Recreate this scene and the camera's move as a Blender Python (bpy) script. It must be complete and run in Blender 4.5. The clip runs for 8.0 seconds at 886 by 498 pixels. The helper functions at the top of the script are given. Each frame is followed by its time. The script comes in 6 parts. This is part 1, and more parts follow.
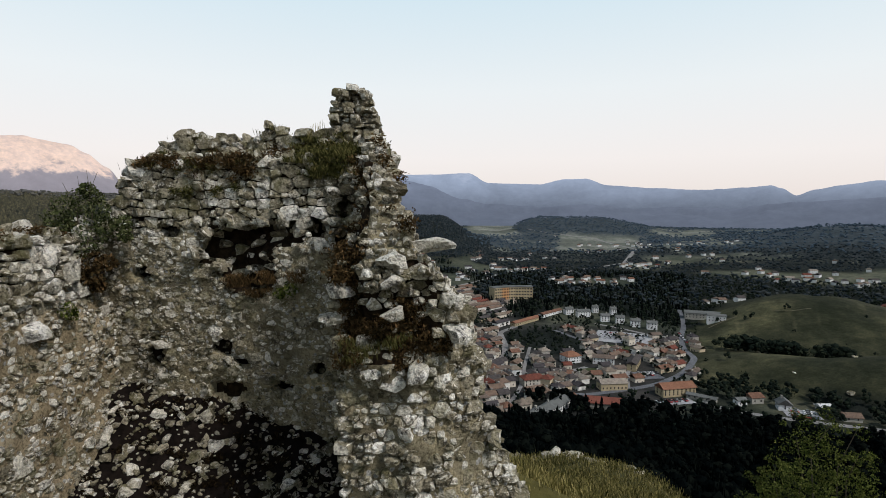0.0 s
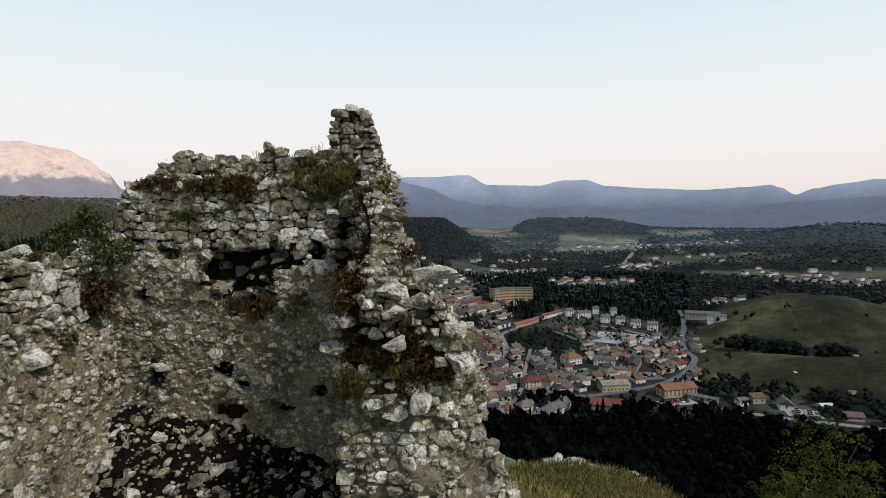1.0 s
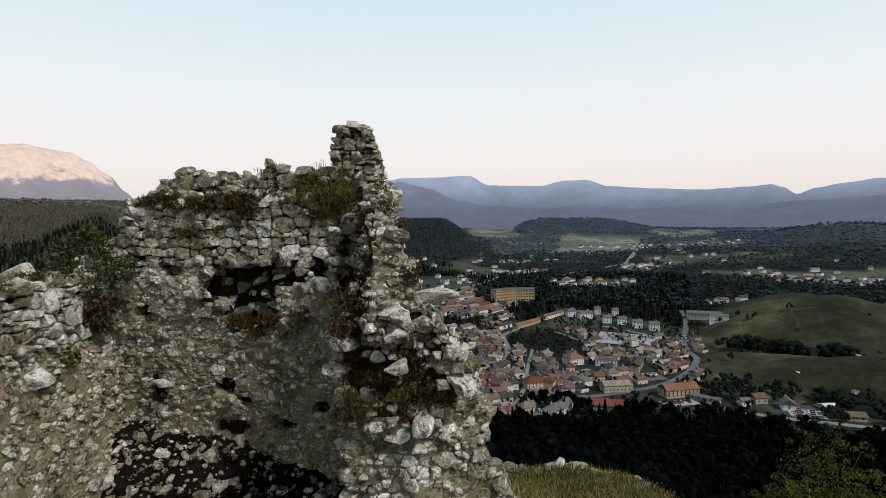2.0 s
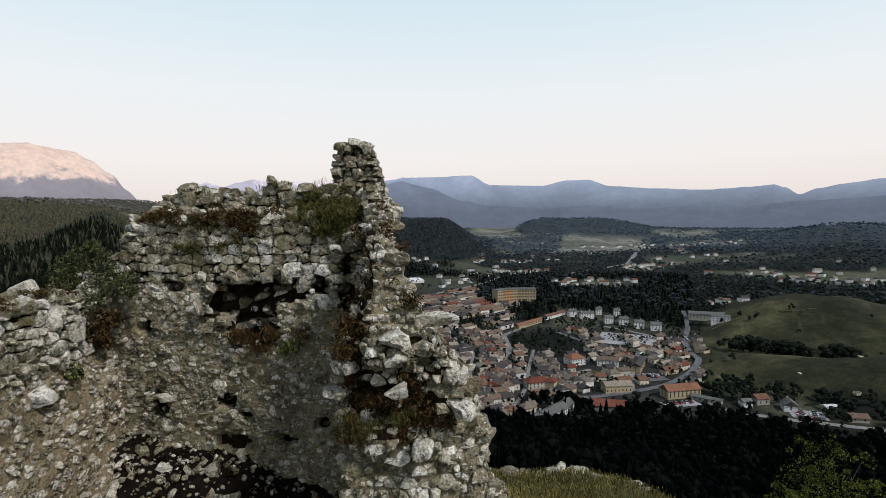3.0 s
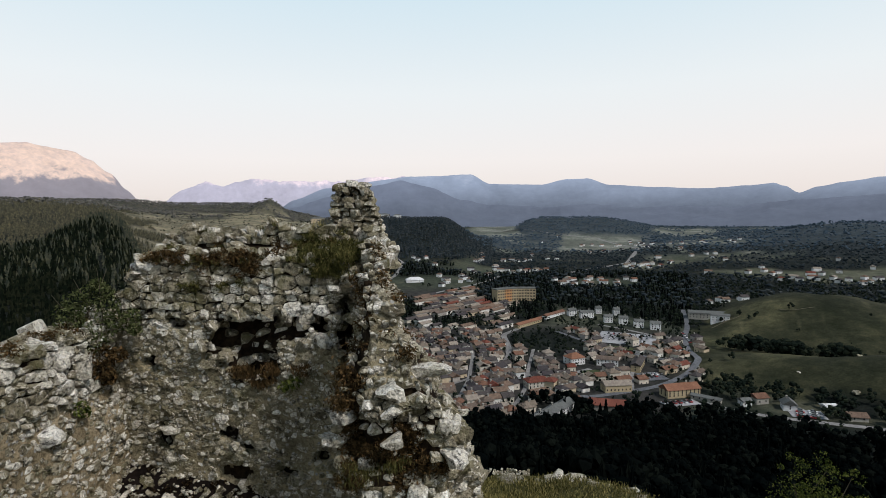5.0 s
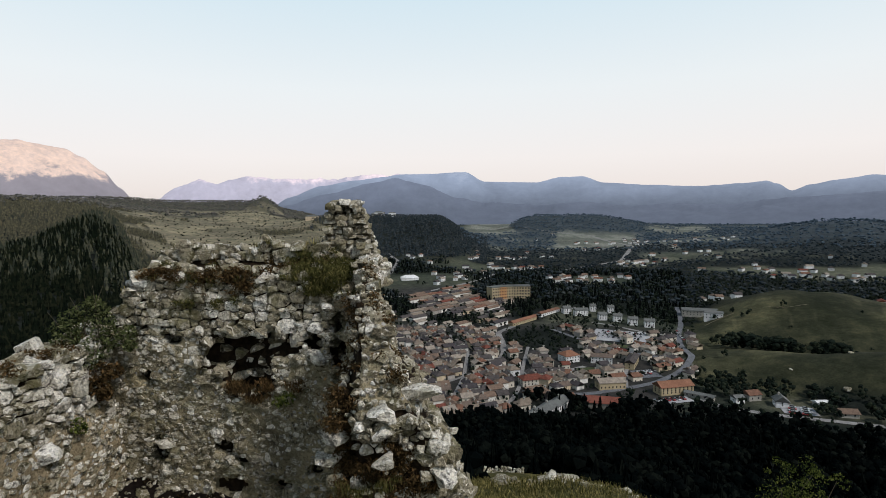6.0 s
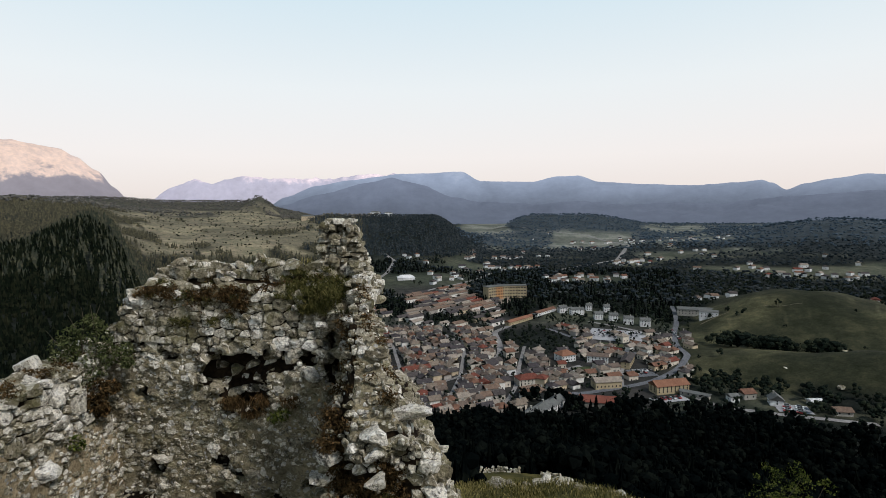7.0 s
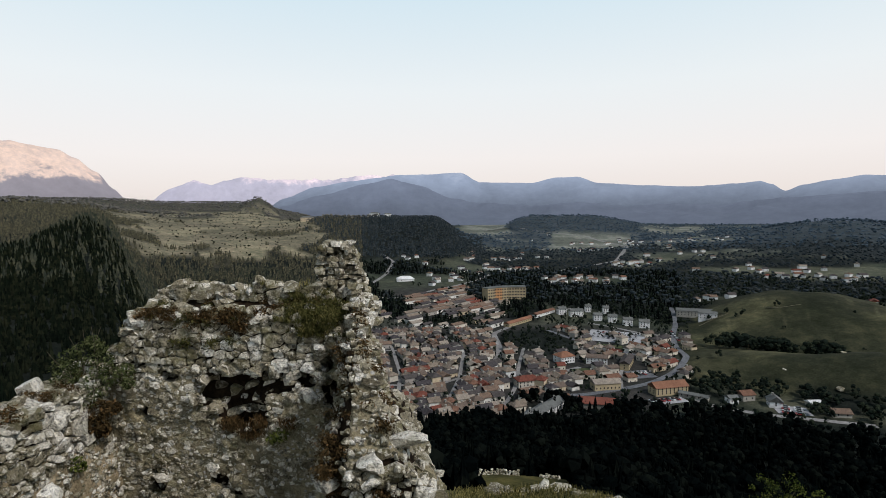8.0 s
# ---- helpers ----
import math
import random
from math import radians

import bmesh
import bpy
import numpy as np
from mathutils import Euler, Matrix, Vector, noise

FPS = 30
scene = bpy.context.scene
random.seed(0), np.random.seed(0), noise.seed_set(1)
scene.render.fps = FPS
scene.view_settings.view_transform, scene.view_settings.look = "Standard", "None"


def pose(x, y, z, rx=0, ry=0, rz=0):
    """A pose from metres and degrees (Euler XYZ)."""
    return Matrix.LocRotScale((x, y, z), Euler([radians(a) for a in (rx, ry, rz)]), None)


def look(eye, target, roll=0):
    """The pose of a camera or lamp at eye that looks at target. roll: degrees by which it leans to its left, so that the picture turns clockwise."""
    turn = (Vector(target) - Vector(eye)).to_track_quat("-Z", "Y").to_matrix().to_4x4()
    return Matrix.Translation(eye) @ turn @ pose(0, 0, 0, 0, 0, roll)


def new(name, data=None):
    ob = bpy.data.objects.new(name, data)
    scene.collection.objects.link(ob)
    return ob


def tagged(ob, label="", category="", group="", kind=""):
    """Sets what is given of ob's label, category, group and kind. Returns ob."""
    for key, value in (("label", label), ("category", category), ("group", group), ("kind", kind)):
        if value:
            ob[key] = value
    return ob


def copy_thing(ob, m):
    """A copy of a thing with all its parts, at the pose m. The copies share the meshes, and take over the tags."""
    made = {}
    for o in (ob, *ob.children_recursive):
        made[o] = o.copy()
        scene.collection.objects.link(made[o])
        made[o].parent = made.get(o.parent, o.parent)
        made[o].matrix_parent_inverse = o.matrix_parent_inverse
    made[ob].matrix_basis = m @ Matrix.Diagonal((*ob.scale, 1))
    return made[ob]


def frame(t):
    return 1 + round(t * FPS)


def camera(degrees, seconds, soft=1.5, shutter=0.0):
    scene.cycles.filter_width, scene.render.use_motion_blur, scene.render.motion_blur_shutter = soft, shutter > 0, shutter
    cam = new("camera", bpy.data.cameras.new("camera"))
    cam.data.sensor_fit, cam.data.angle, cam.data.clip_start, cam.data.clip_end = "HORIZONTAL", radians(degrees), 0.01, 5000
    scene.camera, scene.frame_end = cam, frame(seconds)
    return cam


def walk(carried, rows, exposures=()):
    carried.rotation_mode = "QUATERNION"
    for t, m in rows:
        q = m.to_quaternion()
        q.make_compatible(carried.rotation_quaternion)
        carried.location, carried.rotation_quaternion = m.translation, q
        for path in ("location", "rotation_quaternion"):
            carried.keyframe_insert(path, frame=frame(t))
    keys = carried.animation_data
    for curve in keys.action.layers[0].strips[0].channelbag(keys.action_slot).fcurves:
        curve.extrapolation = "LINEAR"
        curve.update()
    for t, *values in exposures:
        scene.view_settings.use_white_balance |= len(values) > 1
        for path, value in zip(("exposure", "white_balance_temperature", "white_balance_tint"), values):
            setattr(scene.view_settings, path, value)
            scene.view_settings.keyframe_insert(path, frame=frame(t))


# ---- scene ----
cam = camera(80.0, 8.0, soft=0.55)
PATH = [
    (0, (0.383, 0.33, 4.477), (0.381, 2.325, 4.345), 0.2),
    (0.5, (0.376, 0.352, 4.624), (0.374, 2.348, 4.495), -0.0),
    (1, (0.364, 0.38, 4.755), (0.363, 2.376, 4.631), -0.3),
    (1.5, (0.359, 0.396, 4.871), (0.356, 2.392, 4.75), -0.5),
    (3, (0.38, 0.368, 5.259), (0.368, 2.365, 5.136), -0.4),
    (3.5, (0.39, 0.324, 5.418), (0.376, 2.32, 5.296), -0.4),
    (4, (0.401, 0.267, 5.585), (0.386, 2.263, 5.462), -0.5),
    (4.5, (0.428, 0.216, 5.741), (0.413, 2.212, 5.617), -0.5),
    (6, (0.522, 0.01, 6.229), (0.53, 2.005, 6.093), -0.5),
    (6.5, (0.562, -0.068, 6.384), (0.578, 1.927, 6.246), -0.55),
    (7, (0.598, -0.151, 6.546), (0.62, 1.844, 6.408), -0.6),
    (7.5, (0.63, -0.216, 6.734), (0.655, 1.779, 6.597), -0.6),
    (8, (0.647, -0.253, 6.911), (0.672, 1.742, 6.777), -0.6),
]
walk(cam, [(t, look(eye, target, roll)) for t, eye, target, roll in PATH])

# ---- world, sun, exposure ----
SUN_AZ, SUN_EL = 132.0, 46.0     # degrees clockwise from straight ahead, and above the horizon
scene.view_settings.exposure = 0.0
world = bpy.data.worlds.new("evening_sky")
scene.world = world
world.use_nodes = True
wn, wl = world.node_tree.nodes, world.node_tree.links
wn.clear()
w_out, w_bg = wn.new("ShaderNodeOutputWorld"), wn.new("ShaderNodeBackground")
w_sky = wn.new("ShaderNodeTexSky")
w_sky.sky_type, w_sky.sun_disc = "NISHITA", False
w_sky.sun_elevation, w_sky.sun_rotation = radians(SUN_EL), radians(SUN_AZ)
w_sky.air_density, w_sky.dust_density, w_sky.ozone_density = 1.0, 2.5, 1.5
w_co, w_sep, w_ramp, w_mix = (wn.new("ShaderNodeTexCoord"), wn.new("ShaderNodeSeparateXYZ"), wn.new("ShaderNodeValToRGB"), wn.new("ShaderNodeMix"))
w_scale = wn.new("ShaderNodeVectorMath")
w_scale.operation = "SCALE"
w_scale.inputs["Scale"].default_value = 0.10
w_mix.data_type = "RGBA"
w_mix.inputs["Factor"].default_value = 0.88
ramp = w_ramp.color_ramp
ramp.elements[0].position, ramp.elements[0].color = 0.0, (0.90, 0.80, 0.76, 1)
ramp.elements[1].position, ramp.elements[1].color = 1.0, (0.05, 0.09, 0.15, 1)
for at, col in ((0.10, (0.99, 0.93, 0.905, 1)), (0.22, (0.92, 0.96, 0.97, 1)), (0.40, (0.70, 0.87, 0.96, 1)), (0.52, (0.34, 0.48, 0.58, 1)), (0.68, (0.12, 0.19, 0.28, 1))):
    ramp.elements.new(at).color = col
wl.new(w_co.outputs["Generated"], w_sep.inputs[0])
wl.new(w_sep.outputs["Z"], w_ramp.inputs[0])
wl.new(w_sky.outputs[0], w_scale.inputs[0])
wl.new(w_scale.outputs[0], w_mix.inputs["A"])
wl.new(w_ramp.outputs[0], w_mix.inputs["B"])
wl.new(w_mix.outputs["Result"], w_bg.inputs["Color"])
w_bg.inputs["Strength"].default_value = 1.0
wl.new(w_bg.outputs[0], w_out.inputs[0])

sun_data = bpy.data.lights.new("sun", "SUN")
sun_data.energy, sun_data.angle, sun_data.color = 2.8, radians(9), (1.0, 0.96, 0.93)
sun = new("sun", sun_data)
sun.matrix_world = look((0, 0, 0), (-math.sin(radians(SUN_AZ)) * math.cos(radians(SUN_EL)), -math.cos(radians(SUN_AZ)) * math.cos(radians(SUN_EL)), -math.sin(radians(SUN_EL))))

# ---- materials ----
def material(name, rough=0.9, gloss=0.05):
    m = bpy.data.materials.new(name)
    m.use_nodes = True
    b = m.node_tree.nodes["Principled BSDF"]
    b.inputs["Roughness"].default_value = rough
    b.inputs["Specular IOR Level"].default_value = gloss
    return m, m.node_tree.nodes, m.node_tree.links, b


def coords(ns):
    return ns.new("ShaderNodeTexCoord").outputs["Object"]


def where(ns):
    return ns.new("ShaderNodeNewGeometry").outputs["Position"]


def noise_tex(ns, ls, co, scale, detail=5.0, rough=0.6):
    n = ns.new("ShaderNodeTexNoise")
    n.inputs["Scale"].default_value, n.inputs["Detail"].default_value, n.inputs["Roughness"].default_value = scale, detail, rough
    ls.new(co, n.inputs["Vector"])
    return n.outputs["Fac"]


def ramp_of(ns, ls, fac, stops, ease="LINEAR"):
    r = ns.new("ShaderNodeValToRGB")
    r.color_ramp.interpolation = ease
    e = r.color_ramp.elements
    for k, (p, c) in enumerate(stops):
        el = e[k] if k < 2 else e.new(p)
        el.position, el.color = p, (*c, 1) if len(c) == 3 else c
    ls.new(fac, r.inputs[0])
    return r.outputs[0]


def blend(ns, ls, fac, a, b, how="MIX"):
    m = ns.new("ShaderNodeMix")
    m.data_type, m.blend_type = "RGBA", how
    for slot, v in (("Factor", fac), ("A", a), ("B", b)):
        sock = [s for s in m.inputs if s.name == slot and s.type == ("VALUE" if slot == "Factor" else "RGBA")][0]
        if isinstance(v, bpy.types.NodeSocket):
            ls.new(v, sock)
        else:
            sock.default_value = v if slot == "Factor" else (*v, 1)
    return [s for s in m.outputs if s.type == "RGBA"][0]


def maths(ns, ls, op, a, b=0.0):
    m = ns.new("ShaderNodeMath")
    m.operation = op
    for k, v in enumerate((a, b)):
        if isinstance(v, bpy.types.NodeSocket):
            ls.new(v, m.inputs[k])
        else:
            m.inputs[k].default_value = v
    return m.outputs[0]


def bump(ns, ls, bsdf, height, strength, distance):
    b = ns.new("ShaderNodeBump")
    b.inputs["Strength"].default_value, b.inputs["Distance"].default_value = strength, distance
    ls.new(height, b.inputs["Height"])
    ls.new(b.outputs[0], bsdf.inputs["Normal"])


def piece_random(ns, ls):
    """A number for each piece, whether an object of its own or an island of a joined mesh."""
    a = ns.new("ShaderNodeObjectInfo").outputs["Random"]
    b = ns.new("ShaderNodeNewGeometry").outputs["Random Per Island"]
    return maths(ns, ls, "FRACT", maths(ns, ls, "ADD", a, b))


def stone_material(name, dark, mid, pale, lichen):
    m, ns, ls, b = material(name, 0.92)
    co = where(ns)
    rnd = piece_random(ns, ls)
    tone = ramp_of(ns, ls, rnd, ((0.0, dark), (0.35, mid), (0.75, mid), (1.0, pale)))
    grain = noise_tex(ns, ls, co, 24, 9, 0.74)
    col = blend(ns, ls, 0.8, tone, ramp_of(ns, ls, grain, ((0.36, (0.16, 0.15, 0.135)), (0.47, (0.92, 0.92, 0.91)), (0.60, (1.42, 1.41, 1.38)))), "MULTIPLY")
    spots = noise_tex(ns, ls, co, 9, 7, 0.72)
    col = blend(ns, ls, maths(ns, ls, "MULTIPLY", ramp_of(ns, ls, spots, ((0.55, (0, 0, 0)), (0.60, (1, 1, 1)))), 0.85), col, pale)
    dirt = noise_tex(ns, ls, co, 5, 9, 0.8)
    col = blend(ns, ls, maths(ns, ls, "MULTIPLY", ramp_of(ns, ls, dirt, ((0.53, (0, 0, 0)), (0.60, (1, 1, 1)))), 0.85), col, (0.020, 0.017, 0.013))
    green = noise_tex(ns, ls, co, 2.3, 7, 0.7)
    col = blend(ns, ls, maths(ns, ls, "MULTIPLY", ramp_of(ns, ls, green, ((0.47, (0, 0, 0)), (0.64, (1, 1, 1)))), 0.62), col, lichen)
    ls.new(col, b.inputs["Base Color"])
    h = maths(ns, ls, "ADD", noise_tex(ns, ls, co, 40, 6, 0.6), maths(ns, ls, "MULTIPLY", noise_tex(ns, ls, co, 11, 4, 0.55), 1.6))
    bump(ns, ls, b, h, 1.0, 0.045)
    return m


M_STONE = stone_material("weathered_limestone", (0.110, 0.094, 0.064), (0.300, 0.266, 0.194), (0.74, 0.70, 0.615), (0.165, 0.152, 0.070))
M_STONE_PALE = stone_material("pale_limestone", (0.36, 0.33, 0.27), (0.66, 0.62, 0.545), (0.90, 0.875, 0.82), (0.34, 0.31, 0.20))


def mortar_material(name, low, mid, high):
    m, ns, ls, b = material(name, 0.95)
    co = where(ns)
    big = noise_tex(ns, ls, co, 1.4, 6, 0.65)
    col = ramp_of(ns, ls, big, ((0.30, low), (0.5, mid), (0.70, high)))
    v = ns.new("ShaderNodeTexVoronoi")
    v.inputs["Scale"].default_value = 11
    ls.new(co, v.inputs["Vector"])
    sepc = ns.new("ShaderNodeSeparateColor")
    ls.new(v.outputs["Color"], sepc.inputs[0])
    chips = ramp_of(ns, ls, sepc.outputs[0], ((0.72, (0, 0, 0)), (0.76, (1, 1, 1))))
    near = ramp_of(ns, ls, v.outputs["Distance"], ((0.30, (1, 1, 1)), (0.42, (0, 0, 0))))
    col = blend(ns, ls, maths(ns, ls, "MULTIPLY", chips, near), col, (0.46, 0.45, 0.42))
    grain = noise_tex(ns, ls, co, 26, 8, 0.75)
    col = blend(ns, ls, 0.8, col, ramp_of(ns, ls, grain, ((0.36, (0.2, 0.19, 0.17)), (0.54, (1, 1, 1)))), "MULTIPLY")
    ls.new(col, b.inputs["Base Color"])
    bump(ns, ls, b, maths(ns, ls, "ADD", grain, noise_tex(ns, ls, co, 8, 6, 0.7)), 1.0, 0.05)
    return m


M_MORTAR = mortar_material("grey_lime_mortar", (0.125, 0.106, 0.070), (0.315, 0.272, 0.178), (0.46, 0.385, 0.235))
M_MORTAR_TAN = mortar_material("tan_lime_mortar", (0.215, 0.168, 0.105), (0.40, 0.322, 0.205), (0.54, 0.445, 0.305))


def plain_grain(name, a, b_, scale, rough=0.9, relief=0.02, spread=(0.35, 0.65)):
    m, ns, ls, b = material(name, rough)
    co = where(ns)
    n = noise_tex(ns, ls, co, scale, 7, 0.65)
    col = ramp_of(ns, ls, n, ((spread[0], a), (spread[1], b_)))
    n2 = noise_tex(ns, ls, co, scale * 0.13, 4, 0.6)
    col = blend(ns, ls, 0.5, col, ramp_of(ns, ls, n2, ((0.35, (0.5, 0.5, 0.5)), (0.65, (1, 1, 1)))), "MULTIPLY")
    ls.new(col, b.inputs["Base Color"])
    bump(ns, ls, b, n, 0.6, relief)
    return m


def leaf_material(name, stops, scale=0.9):
    m, ns, ls, b = material(name, 0.9, 0.0)
    rnd = piece_random(ns, ls)
    n = noise_tex(ns, ls, where(ns), scale, 4, 0.6)
    fac = maths(ns, ls, "ADD", maths(ns, ls, "MULTIPLY", rnd, 0.6), maths(ns, ls, "MULTIPLY", n, 0.4))
    ls.new(ramp_of(ns, ls, fac, stops), b.inputs["Base Color"])
    return m


# Humus in the joints; it also stands for shade inside the wall's holes.
M_HUMUS_SHADE = plain_grain("dark_humus_and_hole_shade", (0.006, 0.004, 0.003), (0.034, 0.023, 0.013), 12, relief=0.05)
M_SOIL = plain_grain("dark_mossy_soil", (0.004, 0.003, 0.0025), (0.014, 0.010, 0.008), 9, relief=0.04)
M_MOSS = leaf_material("dry_brown_moss", ((0.1, (0.014, 0.011, 0.006)), (0.5, (0.054, 0.036, 0.016)), (0.9, (0.145, 0.085, 0.038))))
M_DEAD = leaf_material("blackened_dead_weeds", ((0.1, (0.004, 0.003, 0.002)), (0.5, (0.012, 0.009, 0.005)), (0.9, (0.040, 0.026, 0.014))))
M_GRASS = leaf_material("wall_grass", ((0.1, (0.018, 0.021, 0.007)), (0.5, (0.056, 0.056, 0.018)), (0.9, (0.17, 0.145, 0.055))))
M_DRYGRASS = leaf_material("dry_hill_grass", ((0.1, (0.05, 0.05, 0.016)), (0.5, (0.185, 0.162, 0.055)), (0.9, (0.46, 0.38, 0.17))))
M_SHRUB = leaf_material("shrub_leaves", ((0.1, (0.012, 0.016, 0.006)), (0.5, (0.052, 0.064, 0.024)), (0.9, (0.17, 0.175, 0.085))))
M_BUSH = leaf_material("young_tree_leaves", ((0.1, (0.012, 0.018, 0.005)), (0.5, (0.050, 0.066, 0.015)), (0.9, (0.20, 0.21, 0.055))))
M_TWIG = plain_grain("grey_brown_twig", (0.05, 0.04, 0.03), (0.13, 0.11, 0.08), 30)
M_BARK = plain_grain("bark", (0.04, 0.03, 0.022), (0.10, 0.08, 0.06), 6)
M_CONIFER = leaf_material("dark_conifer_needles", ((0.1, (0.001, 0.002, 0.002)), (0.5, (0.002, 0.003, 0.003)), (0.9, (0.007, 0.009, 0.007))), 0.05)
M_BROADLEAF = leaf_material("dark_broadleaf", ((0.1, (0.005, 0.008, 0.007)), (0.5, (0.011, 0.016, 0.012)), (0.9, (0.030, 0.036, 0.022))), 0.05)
# Bluish lift is distance haze put into the leaf colour.
M_MIDWOOD_HAZED = leaf_material("hazed_hillside_wood_leaves", ((0.1, (0.014, 0.020, 0.025)), (0.5, (0.028, 0.037, 0.043)), (0.9, (0.058, 0.064, 0.062))), 0.03)
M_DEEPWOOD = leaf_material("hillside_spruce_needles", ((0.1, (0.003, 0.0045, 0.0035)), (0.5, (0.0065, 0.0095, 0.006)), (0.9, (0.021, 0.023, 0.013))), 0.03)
# From here paler with distance: haze put into the leaf colours.
M_SPURWOOD_HAZED = leaf_material("hazed_spur_wood_leaves", ((0.1, (0.021, 0.027, 0.022)), (0.5, (0.043, 0.048, 0.035)), (0.9, (0.090, 0.086, 0.054))), 0.03)
# Olive tone also has late sunlight put into it.
M_RIDGEWOOD_HAZED = leaf_material("hazed_late_lit_ridge_wood_leaves", ((0.1, (0.034, 0.037, 0.029)), (0.5, (0.066, 0.064, 0.044)), (0.9, (0.13, 0.112, 0.066))), 0.03)
M_RIMWOOD_HAZED = leaf_material("hazed_rim_wood_leaves", ((0.1, (0.075, 0.075, 0.075)), (0.5, (0.10, 0.098, 0.090)), (0.9, (0.15, 0.14, 0.115))), 0.02)
M_SLOPEWOOD_HAZED = leaf_material("hazed_valley_wood_leaves", ((0.1, (0.045, 0.066, 0.088)), (0.5, (0.057, 0.082, 0.108)), (0.9, (0.078, 0.102, 0.122))), 0.02)


def ground_material():
    """Meadow, wood floor, fields and streets, with distance haze mixed in, taken from the sheet's own cover attribute,
    with grass and soil grain over it.
    """
    m, ns, ls, b = material("valley_ground", 0.95)
    at = ns.new("ShaderNodeAttribute")
    at.attribute_name = "cover"
    co = where(ns)
    n1 = noise_tex(ns, ls, co, 0.02, 9, 0.68)
    col = blend(ns, ls, 0.8, at.outputs["Color"], ramp_of(ns, ls, n1, ((0.32, (0.45, 0.5, 0.42)), (0.68, (1.35, 1.25, 1.15)))), "MULTIPLY")
    n2 = noise_tex(ns, ls, co, 0.9, 7, 0.7)
    col = blend(ns, ls, 0.7, col, ramp_of(ns, ls, n2, ((0.3, (0.5, 0.5, 0.45)), (0.7, (1.3, 1.3, 1.3)))), "MULTIPLY")
    n3 = noise_tex(ns, ls, co, 0.11, 8, 0.75)
    col = blend(ns, ls, 0.85, col, ramp_of(ns, ls, n3, ((0.36, (0.5, 0.55, 0.5)), (0.52, (0.95, 0.95, 0.95)), (0.66, (1.55, 1.45, 1.35)))), "MULTIPLY")
    ls.new(col, b.inputs["Base Color"])
    bump(ns, ls, b, n2, 0.6, 0.25)
    return m


M_GROUND = ground_material()


def far_mountain(name, wood, open_, haze, glow, tree_or_sun_line=(1.1, 1.4), low=0.8, top=1.16):
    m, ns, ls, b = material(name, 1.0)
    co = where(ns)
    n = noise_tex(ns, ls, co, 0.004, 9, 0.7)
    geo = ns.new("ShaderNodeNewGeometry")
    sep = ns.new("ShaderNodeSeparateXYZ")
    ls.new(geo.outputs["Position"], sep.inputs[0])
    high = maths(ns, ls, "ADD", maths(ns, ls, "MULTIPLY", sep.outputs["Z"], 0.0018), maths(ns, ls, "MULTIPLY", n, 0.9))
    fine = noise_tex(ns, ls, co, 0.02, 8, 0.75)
    col = ramp_of(ns, ls, maths(ns, ls, "MULTIPLY", high, 0.6), ((tree_or_sun_line[0] * 0.6, wood), (tree_or_sun_line[1] * 0.6, open_)))
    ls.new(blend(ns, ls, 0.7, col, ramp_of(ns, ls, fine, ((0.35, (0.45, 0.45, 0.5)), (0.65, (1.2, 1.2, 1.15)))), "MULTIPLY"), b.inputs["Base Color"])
    # Distance haze is added as emission, stronger towards the crest.
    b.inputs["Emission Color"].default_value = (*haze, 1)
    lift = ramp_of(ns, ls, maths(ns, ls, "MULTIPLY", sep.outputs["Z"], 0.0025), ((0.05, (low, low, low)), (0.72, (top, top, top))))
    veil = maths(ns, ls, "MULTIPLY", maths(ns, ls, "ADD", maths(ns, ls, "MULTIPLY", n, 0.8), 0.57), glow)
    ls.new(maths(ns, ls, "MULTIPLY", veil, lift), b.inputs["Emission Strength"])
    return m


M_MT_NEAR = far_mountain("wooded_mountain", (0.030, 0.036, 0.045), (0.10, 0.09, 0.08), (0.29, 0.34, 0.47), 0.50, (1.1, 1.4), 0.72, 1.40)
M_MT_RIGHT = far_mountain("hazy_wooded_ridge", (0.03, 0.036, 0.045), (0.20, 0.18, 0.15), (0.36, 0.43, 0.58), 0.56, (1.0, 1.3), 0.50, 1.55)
# Warm upper tones of these two are late sunlight put into the colour.
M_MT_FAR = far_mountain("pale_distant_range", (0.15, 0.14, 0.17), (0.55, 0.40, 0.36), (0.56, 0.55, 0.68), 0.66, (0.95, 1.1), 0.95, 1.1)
# Its dark lower tone covers woods and also stands for shade.
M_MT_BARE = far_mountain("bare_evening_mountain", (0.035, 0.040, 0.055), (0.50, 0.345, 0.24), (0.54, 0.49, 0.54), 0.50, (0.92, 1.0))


def wall_paint():
    m, ns, ls, b = material("house_plaster", 0.9)
    rnd = ns.new("ShaderNodeObjectInfo").outputs["Random"]
    tone = ramp_of(ns, ls, rnd, ((0.0, (0.50, 0.46, 0.40)), (0.24, (0.70, 0.68, 0.64)), (0.44, (0.50, 0.41, 0.29)), (0.62, (0.60, 0.54, 0.46)), (0.82, (0.34, 0.315, 0.29))), "CONSTANT")
    n = noise_tex(ns, ls, where(ns), 0.6, 6, 0.7)
    ls.new(blend(ns, ls, 0.6, tone, ramp_of(ns, ls, n, ((0.3, (0.55, 0.53, 0.5)), (0.6, (1, 1, 1)))), "MULTIPLY"), b.inputs["Base Color"])
    return m


